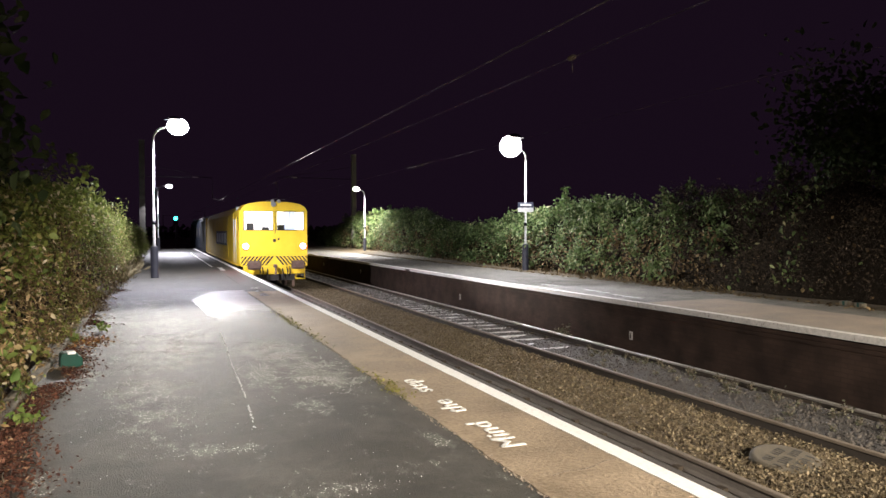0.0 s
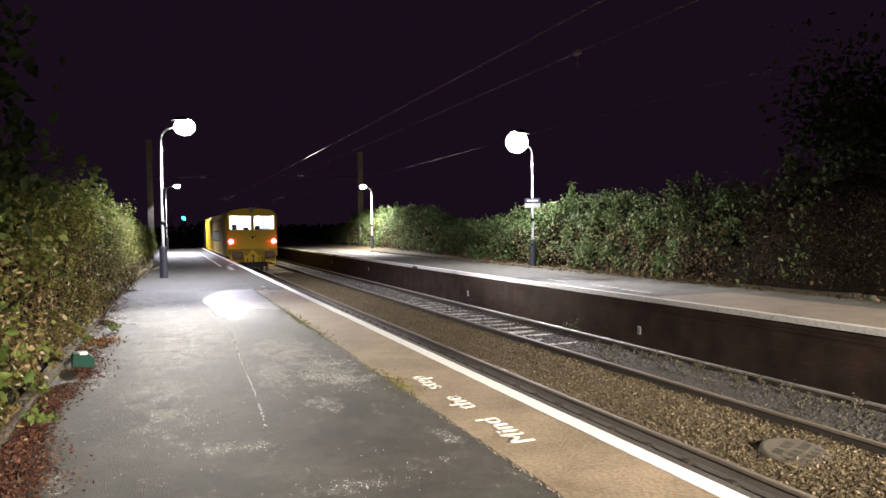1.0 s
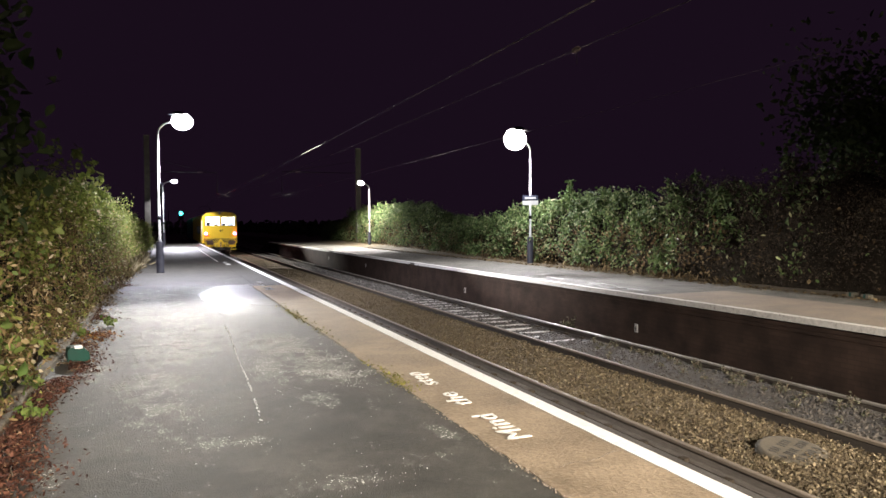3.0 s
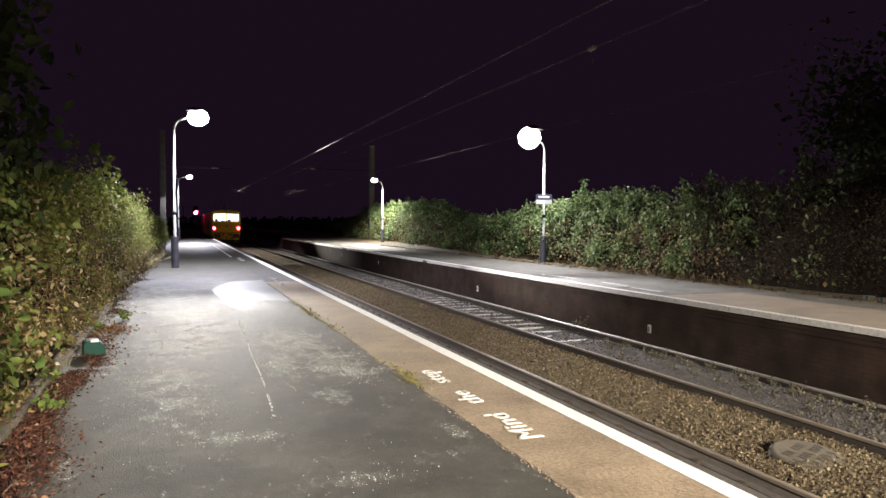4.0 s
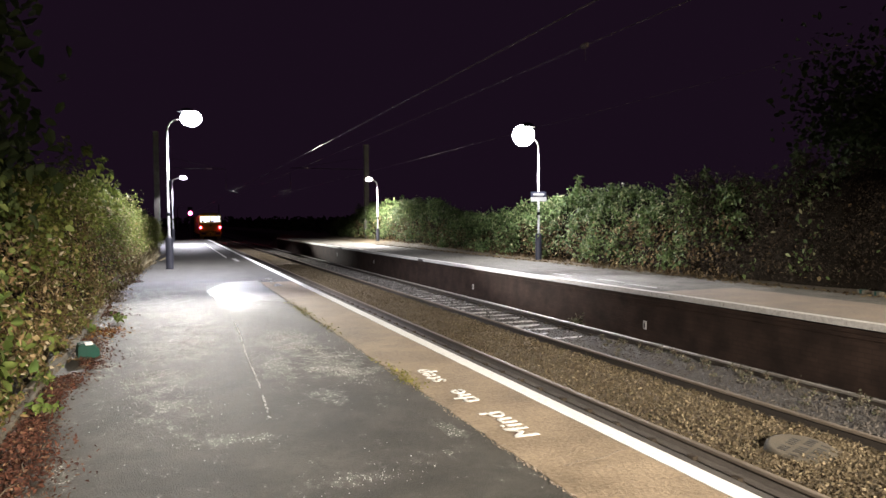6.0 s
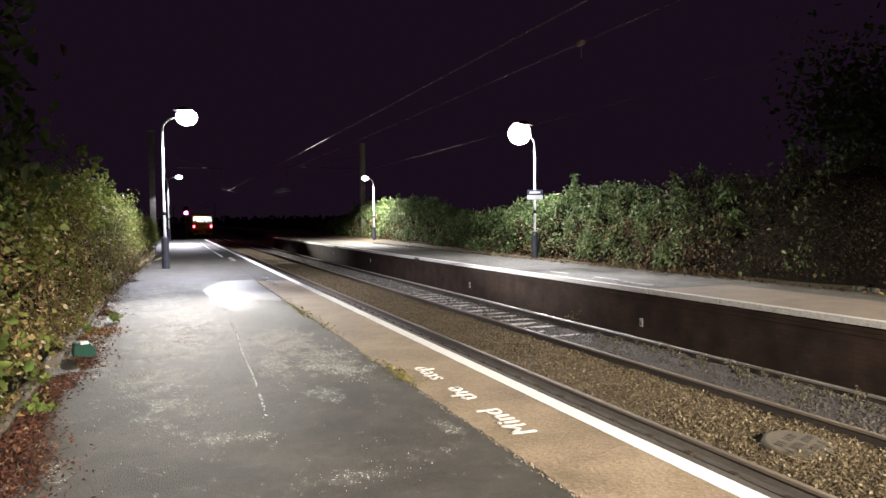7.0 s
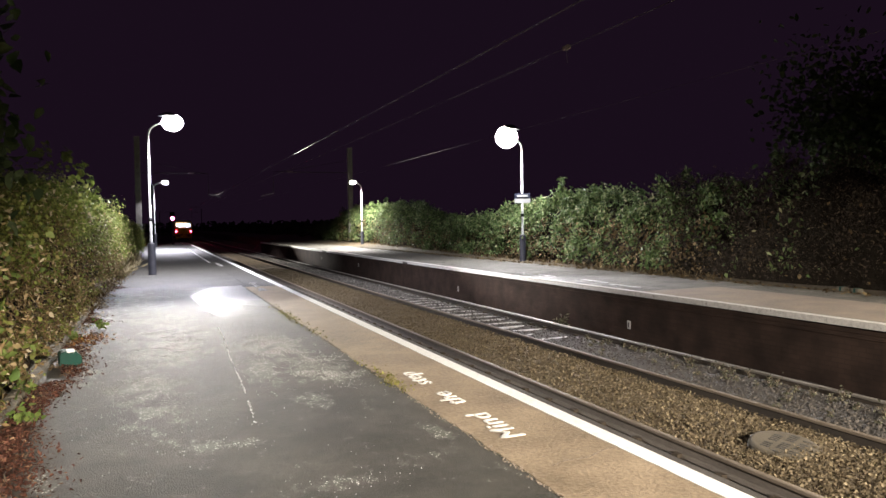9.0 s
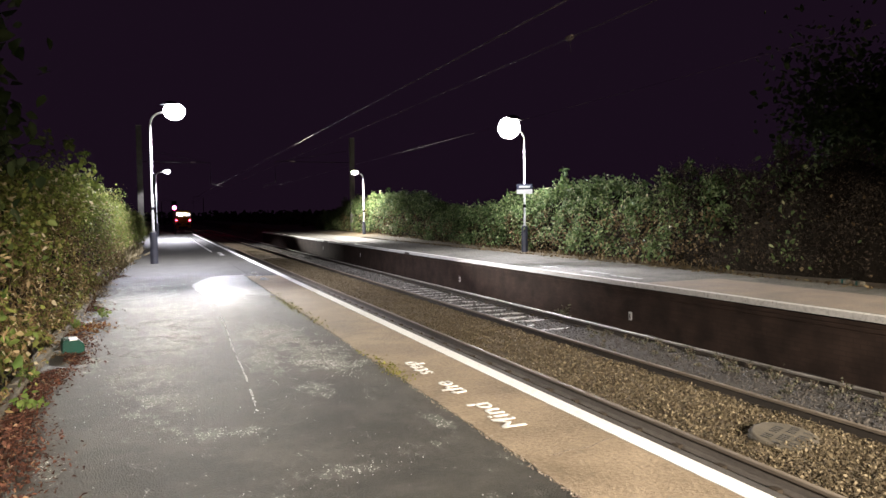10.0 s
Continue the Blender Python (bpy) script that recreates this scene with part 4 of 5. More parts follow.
def train():
    Y = TRAIN_YELLOW
    unit = rail_vehicle("maintenance_railcar", "yellow railway maintenance railcar with lit cab and red tail lamps", 0.0, 21.5, Y, True)
    # cab end: lower panel, pillars and header round two windows, chamfered shoulders
    W = 1.35
    part("cab_front", box(B(), -W, W, 0.0, 0.09, 1.38, 2.42, 0.02), Y, unit)
    part("striped_panel", box(B(), -W, W, -0.005, 0.085, 0.95, 1.38, 0.015), Y, unit)
    part("cab_header", prism(B(), [(-W, 3.2), (W, 3.2), (W - 0.05, 3.32), (W - 0.15, 3.43), (W - 0.32, 3.52), (0.5, 3.6), (-0.5, 3.6), (-W + 0.32, 3.52), (-W + 0.15, 3.43), (-W + 0.05, 3.32)], "y", 0.0, 0.1), Y, unit)
    part("corner_pillar", box(B(), -W, -1.24, 0.0, 0.12, 2.42, 3.22, 0.01), Y, unit)
    part("corner_pillar", box(B(), 1.22, W, 0.0, 0.12, 2.42, 3.22, 0.01), Y, unit)
    part("centre_pillar", box(B(), -0.04, 0.08, -0.01, 0.12, 2.42, 3.22, 0.01), Y, unit)
    part("pillar_strip", box(B(), 0.01, 0.04, -0.016, -0.011, 2.3, 3.2), TRAIN_BLACK, unit, "dark strip between the windows")
    for a, b in ((-1.24, -0.04), (0.08, 1.22)):
        w = part("cab_window", box(B(), a + 0.01, b - 0.01, 0.04, 0.05, 2.43, 3.21), GLASS, unit, "clear cab window")
        w.visible_shadow = False
        fr = B()
        for q in ((a, a + 0.03, 2.42, 3.22), (b - 0.03, b, 2.42, 3.22), (a + 0.03, b - 0.03, 2.42, 2.45), (a + 0.03, b - 0.03, 3.19, 3.22)):
            box(fr, q[0], q[1], -0.008, 0.03, q[2], q[3], 0.004)
        part("window_seal", fr, TRAIN_BLACK, w)
        bm = tube(B(), [(a + 0.55, -0.03, 3.24), (a + 0.5, -0.04, 2.75)], 0.01, 6)
        part("wiper", bm, TRAIN_BLACK, w)
    # side walls, roof and inside of the cab
    for s in (-1, 1):
        part("cab_side_lower", box(B(), s * W - 0.04, s * W + 0.0, 0.1, 2.3, 1.0, 2.45, 0.01), Y, unit)
        part("cab_side_upper", box(B(), s * W - 0.04, s * W + 0.0, 0.1, 2.3, 3.0, 3.25, 0.01), Y, unit)
        part("cab_side_pillar", box(B(), s * W - 0.04, s * W + 0.0, 0.1, 0.5, 2.45, 3.0, 0.01), Y, unit)
        part("cab_side_pillar", box(B(), s * W - 0.04, s * W + 0.0, 1.2, 2.3, 2.45, 3.0, 0.01), Y, unit)
        part("side_window", box(B(), s * (W - 0.02) - 0.006, s * (W - 0.02) + 0.006, 0.5, 1.2, 2.45, 3.0), TRAIN_BLACK, unit, "dark side window")
        part("cab_lining", box(B(), s * 1.29 - 0.012, s * 1.29 + 0.012, 0.14, 2.19, 1.1, 3.2), CAB_WHITE, unit, "white cab side lining")
        for y in (1.35, 2.15):
            part("hand_rail", tube(B(), [(s * (W + 0.05), y, 1.05), (s * (W + 0.06), y, 2.9)], 0.018, 8), SIGN_WHITE, unit, "pale hand rail")
    part("cab_roof", prism(B(), [(-W, 3.2), (-W + 0.26, 3.5), (-0.5, 3.6), (0.5, 3.6), (W - 0.26, 3.5), (W, 3.2), (W - 0.05, 3.2), (W - 0.3, 3.45), (0.5, 3.54), (-0.5, 3.54), (-W + 0.3, 3.45), (-W + 0.05, 3.2)], "y", 0.1, 2.3), Y, unit)
    part("cab_floor", box(B(), -1.3, 1.3, 0.1, 2.3, 1.0, 1.06), TRAIN_BLACK, unit)
    part("cab_back_wall", box(B(), -1.3, 1.3, 2.2, 2.28, 1.06, 3.44), CAB_WHITE, unit, "white cab lining")
    part("cab_door", box(B(), 0.72, 1.22, 2.17, 2.195, 1.1, 3.3, 0.01), SEAT_BLUE, unit, "blue inner cab door")
    part("cab_light", box(B(), -1.05, 1.05, 0.7, 1.7, 3.44, 3.48), CAB_LIGHT, unit, "lit cab ceiling light")
    part("desk", box(B(), -1.25, 1.25, 0.15, 0.7, 1.9, 2.44, 0.04), SEAT_BLUE, unit, "dark blue control desk")
    for x, z in ((-0.93, 2.72), (-0.32, 2.56), (0.32, 2.66)):
        part("instrument_box", box(B(), x - 0.14, x + 0.14, 0.3, 0.42, 2.44, z, 0.02), TRAIN_BLACK, unit, "dark instrument housing")
    for x in (-0.55, 0.85):
        seat = part("driver_seat", box(B(), x - 0.24, x + 0.24, 1.2, 1.65, 1.5, 1.62, 0.04), SEAT_BLUE, unit, "blue cab seat")
        part("seat_back", box(B(), x - 0.22, x + 0.22, 1.15, 1.25, 1.6, 2.38, 0.05), SEAT_BLUE, seat)
        part("seat_pillar", tube(B(), [(x, 1.42, 1.05), (x, 1.42, 1.5)], 0.06, 10), TRAIN_BLACK, seat)
    # warning stripes in a chevron on the lower panel
    for s in (-1, 1):
        for k in range(9):
            top, low = 0.03 + 0.15 * k, 0.33 + 0.15 * k
            lim = W - 0.012
            cut = lambda x, z: (min(x, lim), z if x <= lim else z + (x - lim) * 0.37 / 0.3)
            pts = [(top, 1.36), (top + 0.075, 1.36), cut(low + 0.075, 0.99), cut(low, 0.99)]
            if top + 0.075 >= lim:
                continue
            bm = prism(B(), [(s * u, v) for u, v in pts], "y", -0.012, -0.004)
            part("warning_stripe", bm, TRAIN_BLACK, unit, "black warning stripe")
    part("cab_emblem", tube(B(), [(0.0, -0.012, 2.0), (0.0, 0.0, 2.0)], 0.07, 14), TRAIN_BLACK, unit, "small dark round fitting")
    part("lamp_bracket", box(B(), 0.12, 0.2, -0.02, 0.0, 2.02, 2.1, 0.005), TRAIN_BLACK, unit)
    for s in (-1, 1):
        tl = part("tail_lamp", box(B(), s * 1.16 - 0.11, s * 1.16 + 0.11, -0.05, 0.0, 1.65, 1.89, 0.02), TRAIN_BLACK, unit)
        # lens enlarged to stand for the tail lamp's glare
        part("tail_lens", tube(B(), [(s * 1.16, -0.053, 1.77), (s * 1.16, -0.03, 1.77)], 0.125, 16), TAIL_RED, tl, "lit red lens")
        bf = part("buffer", tube(B(), [(s * 0.87, 0.1, 1.02), (s * 0.87, -0.45, 1.02)], [0.13, 0.11], 14), TRAIN_BLACK, unit)
        bm = box(B(), s * 0.87 - 0.27, s * 0.87 + 0.27, -0.52, -0.45, 0.84, 1.2, 0.08)
        part("buffer_head", bm, BUFFER, bf, "grimy steel buffer head")
        bm = tube(B(), [(s * 0.3, -0.06, 0.85), (s * 0.33, -0.2, 0.5), (s * 0.36, -0.12, 0.4)], 0.025, 8)
        part("brake_hose", bm, TRAIN_BLACK, unit)
        part("roof_lamp", tube(B(), [(0.05 + s * 0.13, -0.06, 3.62), (0.05 + s * 0.13, 0.12, 3.62)], 0.075, 12), TRAIN_GREY, unit)
    part("horn", tube(B(), [(-0.05, -0.08, 3.5), (-0.05, 0.0, 3.5)], [0.11, 0.07], 12), TRAIN_GREY, unit)
    part("buffer_beam", box(B(), -1.25, 1.25, 0.0, 0.2, 0.62, 0.945, 0.02), Y, unit)
    hook = part("drawhook", box(B(), -0.06, 0.06, -0.28, 0.05, 0.9, 1.03, 0.02), BUFFER, unit)
    part("coupling_link", tube(B(), [(0, -0.25, 0.92), (-0.03, -0.27, 0.6), (0.03, -0.27, 0.6), (0, -0.25, 0.92)], 0.025, 8), BUFFER, hook)
    part("rail_guard", box(B(), -0.8, 0.8, -0.02, 0.05, 0.36, 0.6, 0.02), TRAIN_BLACK, unit)
    for s in (-1, 1):
        step = part("cab_step", box(B(), s * 1.05 - 0.2, s * 1.05 + 0.2, -0.12, 0.12, 0.4, 0.44, 0.01), Y, unit, "yellow cab step")
        for x in (s * 1.05 - 0.18, s * 1.05 + 0.18):
            part("step_hanger", box(B(), x - 0.015, x + 0.015, -0.02, 0.02, 0.43, 0.66, 0.005), Y, step)
        part("guard_iron", box(B(), s * 0.76 - 0.05, s * 0.76 + 0.05, 0.0, 0.05, 0.1, 0.6, 0.01), BUFFER, unit)
    for x in (-0.62, -0.5, 0.48, 0.6):
        part("air_pipe", tube(B(), [(x, -0.02, 0.92), (x + 0.02, -0.14, 0.74), (x, -0.1, 0.52)], 0.022, 8), TRAIN_BLACK, unit)
    # pale lettering panel on the side, unreadable
    for s in (-1, 1):
        pn = part("lettering_panel", box(B(), s * 1.365 - 0.006, s * 1.365 + 0.006, 6.0, 12.5, 1.7, 2.4), SIGN_BLUE, unit, "blue lettering panel")
        for k in range(4):
            part("writing_bar", box(B(), s * 1.375 - 0.004, s * 1.375 + 0.004, 6.4 + 1.5 * k, 7.5 + 1.5 * k, 1.8, 2.3), SIGN_WHITE, pn, "pale bar of unreadable writing")
        part("door_post", box(B(), s * 1.36 - 0.05, s * 1.36 + 0.05, 2.3, 2.5, 1.0, 3.2, 0.02), Y, unit)
        part("door_post", box(B(), s * 1.36 - 0.05, s * 1.36 + 0.05, 20.9, 21.4, 1.0, 3.3, 0.02), Y, unit)
    ws = []
    for y in (3.2, 17.8):
        bogie(unit, y)
        ws += [wheelset(unit, y - 1.0), wheelset(unit, y + 1.0)]
    car = rail_vehicle("railway_wagon", "dark navy railway wagon coupled ahead of the yellow railcar", 22.3, 24.0, TRAIN_BLUE, False)
    for y in (3.2, 20.3):
        bogie(car, y)
        ws += [wheelset(car, y - 1.0), wheelset(car, y + 1.0)]
    for s in (-1, 1):
        part("roof_pipe", tube(B(), [(s * 1.18, 0.3, 3.4), (s * 1.18, 23.5, 3.4)], 0.05, 8), GALV, car, "shiny roof-edge pipe")
        for k in range(5):
            part("louvre_panel", box(B(), s * 1.352, s * 1.375, 2.2 + 4.2 * k, 4.2 + 4.2 * k, 1.9, 2.7, 0.01), TRAIN_BLACK, car)
    part("coupler", box(B(), -0.15, 0.15, -0.9, 0.2, 0.85, 1.05, 0.02), TRAIN_BLACK, car)
    return unit, car, ws


RAILCAR, WAGON, WHEELS = train()


# ---------------------------------------------------------------- hedges, trees and litter
def interp(v, table):
    return np.interp(v, [a for a, _ in table], [b for _, b in table])


LEFT_TOP = [(-6, 1.6), (3, 1.55), (8, 1.7), (13, 2.1), (17, 2.25), (22, 2.3), (30, 2.0), (37, 1.7), (48, 1.5), (70, 1.6)]
RIGHT_TOP = [(-6, 3.0), (6, 2.9), (11, 2.7), (14, 2.3), (18, 2.25), (22, 2.4), (26, 2.1), (30, 1.6), (35, 1.5), (40, 2.5), (50, 2.8), (58, 2.6), (64, 1.7), (72, 1.2)]
LEFT_BASE = [(-6, -1.55), (10, -1.5), (17, -1.4), (24, -1.3), (30, -1.2), (50, -1.1), (70, -1.2)]
RIGHT_BASE = [(-6, 12.85), (15, 12.85), (20, 13.2), (28, 13.6), (40, 14.3), (50, 14.75), (72, 14.8)]


def bank_point(y, s, base, top, side):
    """A point on a hedge's face: s 0 at the foot, 1 at the crest, up to 1.6 over the back."""
    h = interp(y, top) * (1 + 0.07 * np.sin(1.7 * np.asarray(y) + side) + 0.06 * np.sin(4.1 * np.asarray(y) + 2 * side))
    if isinstance(s, float):
        s = np.array([s])
    up = np.minimum(s, 1.0)
    x = interp(y, base) + side * (0.12 + 0.75 * up ** 1.6 + np.maximum(s - 1.0, 0) * 3.2)
    z = h * np.sin(np.minimum(up, 1.0) * math.pi / 2) ** 0.9 - np.maximum(s - 1.0, 0) * 0.9
    return x, z


# A dark sheet behind the leaves stands for the shade inside the hedge.
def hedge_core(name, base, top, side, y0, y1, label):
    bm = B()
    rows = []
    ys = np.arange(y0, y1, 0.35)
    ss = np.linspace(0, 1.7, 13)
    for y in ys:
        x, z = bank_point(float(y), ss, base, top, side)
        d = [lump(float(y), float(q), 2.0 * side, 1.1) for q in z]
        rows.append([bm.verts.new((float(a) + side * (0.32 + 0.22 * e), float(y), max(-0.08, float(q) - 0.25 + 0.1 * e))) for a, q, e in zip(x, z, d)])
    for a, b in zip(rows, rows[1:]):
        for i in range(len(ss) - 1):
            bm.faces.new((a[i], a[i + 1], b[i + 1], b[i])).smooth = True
    return tagged(part(name, bm, HEDGE_SHADE), label, "hedge", kind="stuff")


def hedge_points(rng, n, base, top, side, y0, y1, power, smin=0.0, smax=1.35, depth=0.22, gap=0.0, seed=0.0, clump=1.0):
    y = y0 + (y1 - y0) * rng.uniform(0, 1, n) ** power
    s = rng.uniform(smin, smax, n)
    x, z = bank_point(y, s, base, top, side)
    p = np.stack((x, y, z), 1)
    l = lumps(p + seed, 0.85)
    l2 = lumps(p + seed + 9, 2.3)
    p[:, 0] -= side * (0.34 * l + 0.3 * l2 - 0.02) * clump
    p[:, 2] += (0.14 * l + 0.2 * l2) * clump * (s > 0.3)
    p += rng.normal(size=p.shape) * depth * 0.4
    p[:, 2] = np.maximum(p[:, 2], 0.03)
    return p[(l2 + l * 0.5 + rng.normal(size=n) * 0.22) > gap]


rng = np.random.RandomState(31)
hedge_core("hedge_thicket_near", LEFT_BASE, LEFT_TOP, -1, -6, 70, "dark sheet inside the platform hedge for its inner shade")
p = hedge_points(rng, 230000, LEFT_BASE, LEFT_TOP, -1, 2.5, 66, 2.0, 0.05, 1.3, 0.3, 0.0, 0.0, 1.35)
zone = lumps(p, 0.45) + 0.5 * lumps(p, 1.6)
chance = rng.uniform(0, 1, len(p))
brown = (p[:, 2] < 0.98 + 0.9 * zone + 0.35 * np.exp(-((p[:, 1] - 8.5) / 3) ** 2)) & (p[:, 1] < 26) & (chance < 0.72)
# near upper leaves take a darker colour in place of shade
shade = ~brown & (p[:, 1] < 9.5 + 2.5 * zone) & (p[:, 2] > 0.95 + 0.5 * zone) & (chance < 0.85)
# leaves on towards the lamp get a brighter colour for its light
bright = ~brown & ~shade & (p[:, 1] > 12 + 6 * zone) & (chance > 0.35)
rest = ~(brown | shade | bright)
q = p[brown][rng.uniform(0, 1, int(brown.sum())) < 0.75]
tagged(leaves("bracken_near", q, (0.03, 0.085), LEAF_BRACKEN, rng, (0.5, -0.2, 0.35), wide=(0.1, 0.24)), "brown withered bracken in the lower hedge", "undergrowth", kind="stuff")
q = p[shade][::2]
tagged(leaves("ivy_leaves_near", q, (0.06, 0.12), LEAF_SHADE, rng, (0.45, -0.25, 0.45), wide=(0.26, 0.44)), "larger green leaves high in the near hedge, darkened for shade", "ivy", kind="stuff")
tagged(leaves("hedge_leaves_lit", p[bright], (0.03, 0.08), LEAF_BRIGHT, rng, (0.45, 0.1, 0.45), wide=(0.2, 0.36)), "small yellow-green hedge leaves, brightened in colour for the lamp", "hedge", kind="stuff")
p = p[rest]
tagged(leaves("hedge_leaves_near", p, (0.035, 0.09), LEAF_LEFT, rng, (0.45, -0.25, 0.45), wide=(0.2, 0.38)), "dense olive green hedge leaves lit from the platform", "hedge", kind="stuff")
p = hedge_points(rng, 17000, LEFT_BASE, LEFT_TOP, -1, 2.5, 34, 1.6, 0.0, 0.5, 0.3, -0.05, 5.0)
tagged(leaves("withered_growth_near", p, (0.03, 0.09), LEAF_DRY, rng, (0.5, -0.2, 0.2), wide=(0.06, 0.2)), "withered brown growth at the hedge foot", "undergrowth", kind="stuff")
p = hedge_points(rng, 1500, LEFT_BASE, LEFT_TOP, -1, 3.0, 9.0, 1.0, 0.08, 0.7, 0.25, 0.0, 2.0)
tagged(leaves("vine_leaves_near", p, (0.08, 0.14), LEAF_LIGHT, rng, (0.6, -0.5, 0.4)), "large fresh green vine leaves on the hedge", "vine", kind="stuff")

p = hedge_points(rng, 26000, LEFT_BASE, LEFT_TOP, -1, -6.2, 2.6, 1.0, 0.05, 1.6, 0.3, -0.2, 0.0, 1.2)
tagged(leaves("hedge_leaves_behind", p, (0.05, 0.1), LEAF_LEFT, rng, (0.45, -0.25, 0.45)), "olive green hedge leaves along the near end of the platform", "hedge", kind="stuff")
hedge_core("hedge_thicket_far", RIGHT_BASE, RIGHT_TOP, 1, -6, 72, "dark sheet inside the far hedge for its inner shade")
p = hedge_points(rng, 150000, RIGHT_BASE, RIGHT_TOP, 1, 4.0, 70, 1.15, 0.06, 1.3, 0.3, 0.02, 17.0, 1.5)
# this end gets shade-dark twigs and few green leaves, to look unlit
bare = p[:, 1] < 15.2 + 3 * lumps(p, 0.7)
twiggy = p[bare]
tagged(leaves("dim_dead_growth_far", np.concatenate((twiggy, twiggy + rng.normal(size=twiggy.shape) * 0.15)), (0.03, 0.09), LEAF_TWIGGY, rng, (-0.5, -0.3, 0.2), wide=(0.06, 0.3)), "tangle of dead twigs and leaves behind the far platform, darkened for shade", "undergrowth", kind="stuff")
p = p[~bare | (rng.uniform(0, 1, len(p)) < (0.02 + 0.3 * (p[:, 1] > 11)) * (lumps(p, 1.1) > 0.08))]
tagged(leaves("hedge_leaves_far", p, (0.07, 0.16), LEAF_RIGHT, rng, (-0.5, -0.2, 0.5), wide=(0.2, 0.36), droop=-1.2), "broad green climber leaves over the far hedge", "hedge", kind="stuff")
p = hedge_points(rng, 15000, RIGHT_BASE, RIGHT_TOP, 1, 4.0, 60, 1.2, 0.0, 0.4, 0.3, -0.1, 27.0)
p = p[(p[:, 1] > 13.5) | (rng.uniform(0, 1, len(p)) < 0.06)]
tagged(leaves("withered_growth_far", p, (0.06, 0.13), LEAF_DRY, rng, (-0.5, -0.2, 0.3)), "withered brown growth at the foot of the far hedge", "undergrowth", kind="stuff")


p = hedge_points(rng, 16000, RIGHT_BASE, RIGHT_TOP, 1, -6.2, 4.2, 1.0, 0.05, 1.6, 0.3, -0.1, 0.0, 1.2)
tagged(leaves("hedge_leaves_far_end", p, (0.07, 0.14), LEAF_RIGHT, rng, (-0.5, -0.3, 0.4)), "green climber leaves over the end of the far hedge", "hedge", kind="stuff")


def sprig(name, m, height, n, size, mat, rng, label, leader=0.25):
    """An upright shoot: a bent stem with leaves all along it."""
    s = empty(name, m)
    tagged(s, label, "shrub", "hedge shoots")
    pts = [(0, 0, 0)]
    for k in range(1, 7):
        u = k / 6
        pts.append((leader * u * u + rng.normal() * 0.03, rng.normal() * 0.04, height * u))
    part("stem", tube(B(), pts, [0.009 - 0.001 * k for k in range(7)], 6), BARK, s)
    u = rng.uniform(0.02, 1.0, n)
    q = np.stack((leader * u * u, 0 * u, height * u), 1) + rng.normal(size=(n, 3)) * np.array((0.2, 0.2, 0.12)) * (1.15 - u)[:, None]
    ob = leaves("foliage", q, size, mat, rng, (0.4, -0.4, 0.5), s)
    return s


for x, y, z, h, n, lead in ((-1.8, 16.0, 1.9, 1.0, 80, 0.35), (-1.95, 15.2, 1.9, 1.15, 90, 0.3), (-1.65, 17.0, 1.85, 0.8, 70, 0.3), (-2.1, 14.3, 1.9, 1.2, 80, 0.2), (-1.6, 18.2, 1.75, 0.75, 60, 0.3), (-2.3, 11.5, 1.7, 1.0, 60, 0.2)):
    sprig("tall_shoot", pose(x, y, z), h, n, (0.08, 0.15), LEAF_BRIGHT, rng, "leafy shoot rising above the hedge", lead)
for k in range(46):
    y = 4.5 + 26 * (k / 46) ** 1.3
    x, z = bank_point(float(y), float(rng.uniform(0.25, 1.0)), LEFT_BASE, LEFT_TOP, -1)
    # the nearest sprays take the shade-darkened leaves too
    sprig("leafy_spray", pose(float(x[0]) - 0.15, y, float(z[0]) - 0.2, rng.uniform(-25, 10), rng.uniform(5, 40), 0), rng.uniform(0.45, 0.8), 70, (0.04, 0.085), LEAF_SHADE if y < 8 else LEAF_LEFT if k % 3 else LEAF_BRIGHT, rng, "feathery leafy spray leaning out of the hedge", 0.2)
for k in range(44):
    y = 13 + 47 * rng.uniform(0, 1) ** 1.3
    x, z = bank_point(float(y), float(rng.uniform(0.3, 1.0)), RIGHT_BASE, RIGHT_TOP, 1)
    sprig("leafy_spray", pose(float(x[0]) + 0.15, y, float(z[0]) - 0.25, rng.uniform(-25, 10), rng.uniform(-45, -5), 0), rng.uniform(0.6, 1.1), 80, (0.07, 0.14), LEAF_RIGHT, rng, "leafy spray leaning out of the far hedge", -0.25)
for x, y, z, h, n in ((13.5, 21.4, 2.0, 1.1, 120), (13.9, 15.5, 2.0, 1.0, 80), (14.2, 44, 2.1, 1.2, 90), (13.6, 12.2, 2.2, 1.0, 80)):
    sprig("tall_shoot", pose(x, y, z), h, n, (0.12, 0.2), LEAF_RIGHT, rng, "leafy shoot rising above the far hedge", -0.1)


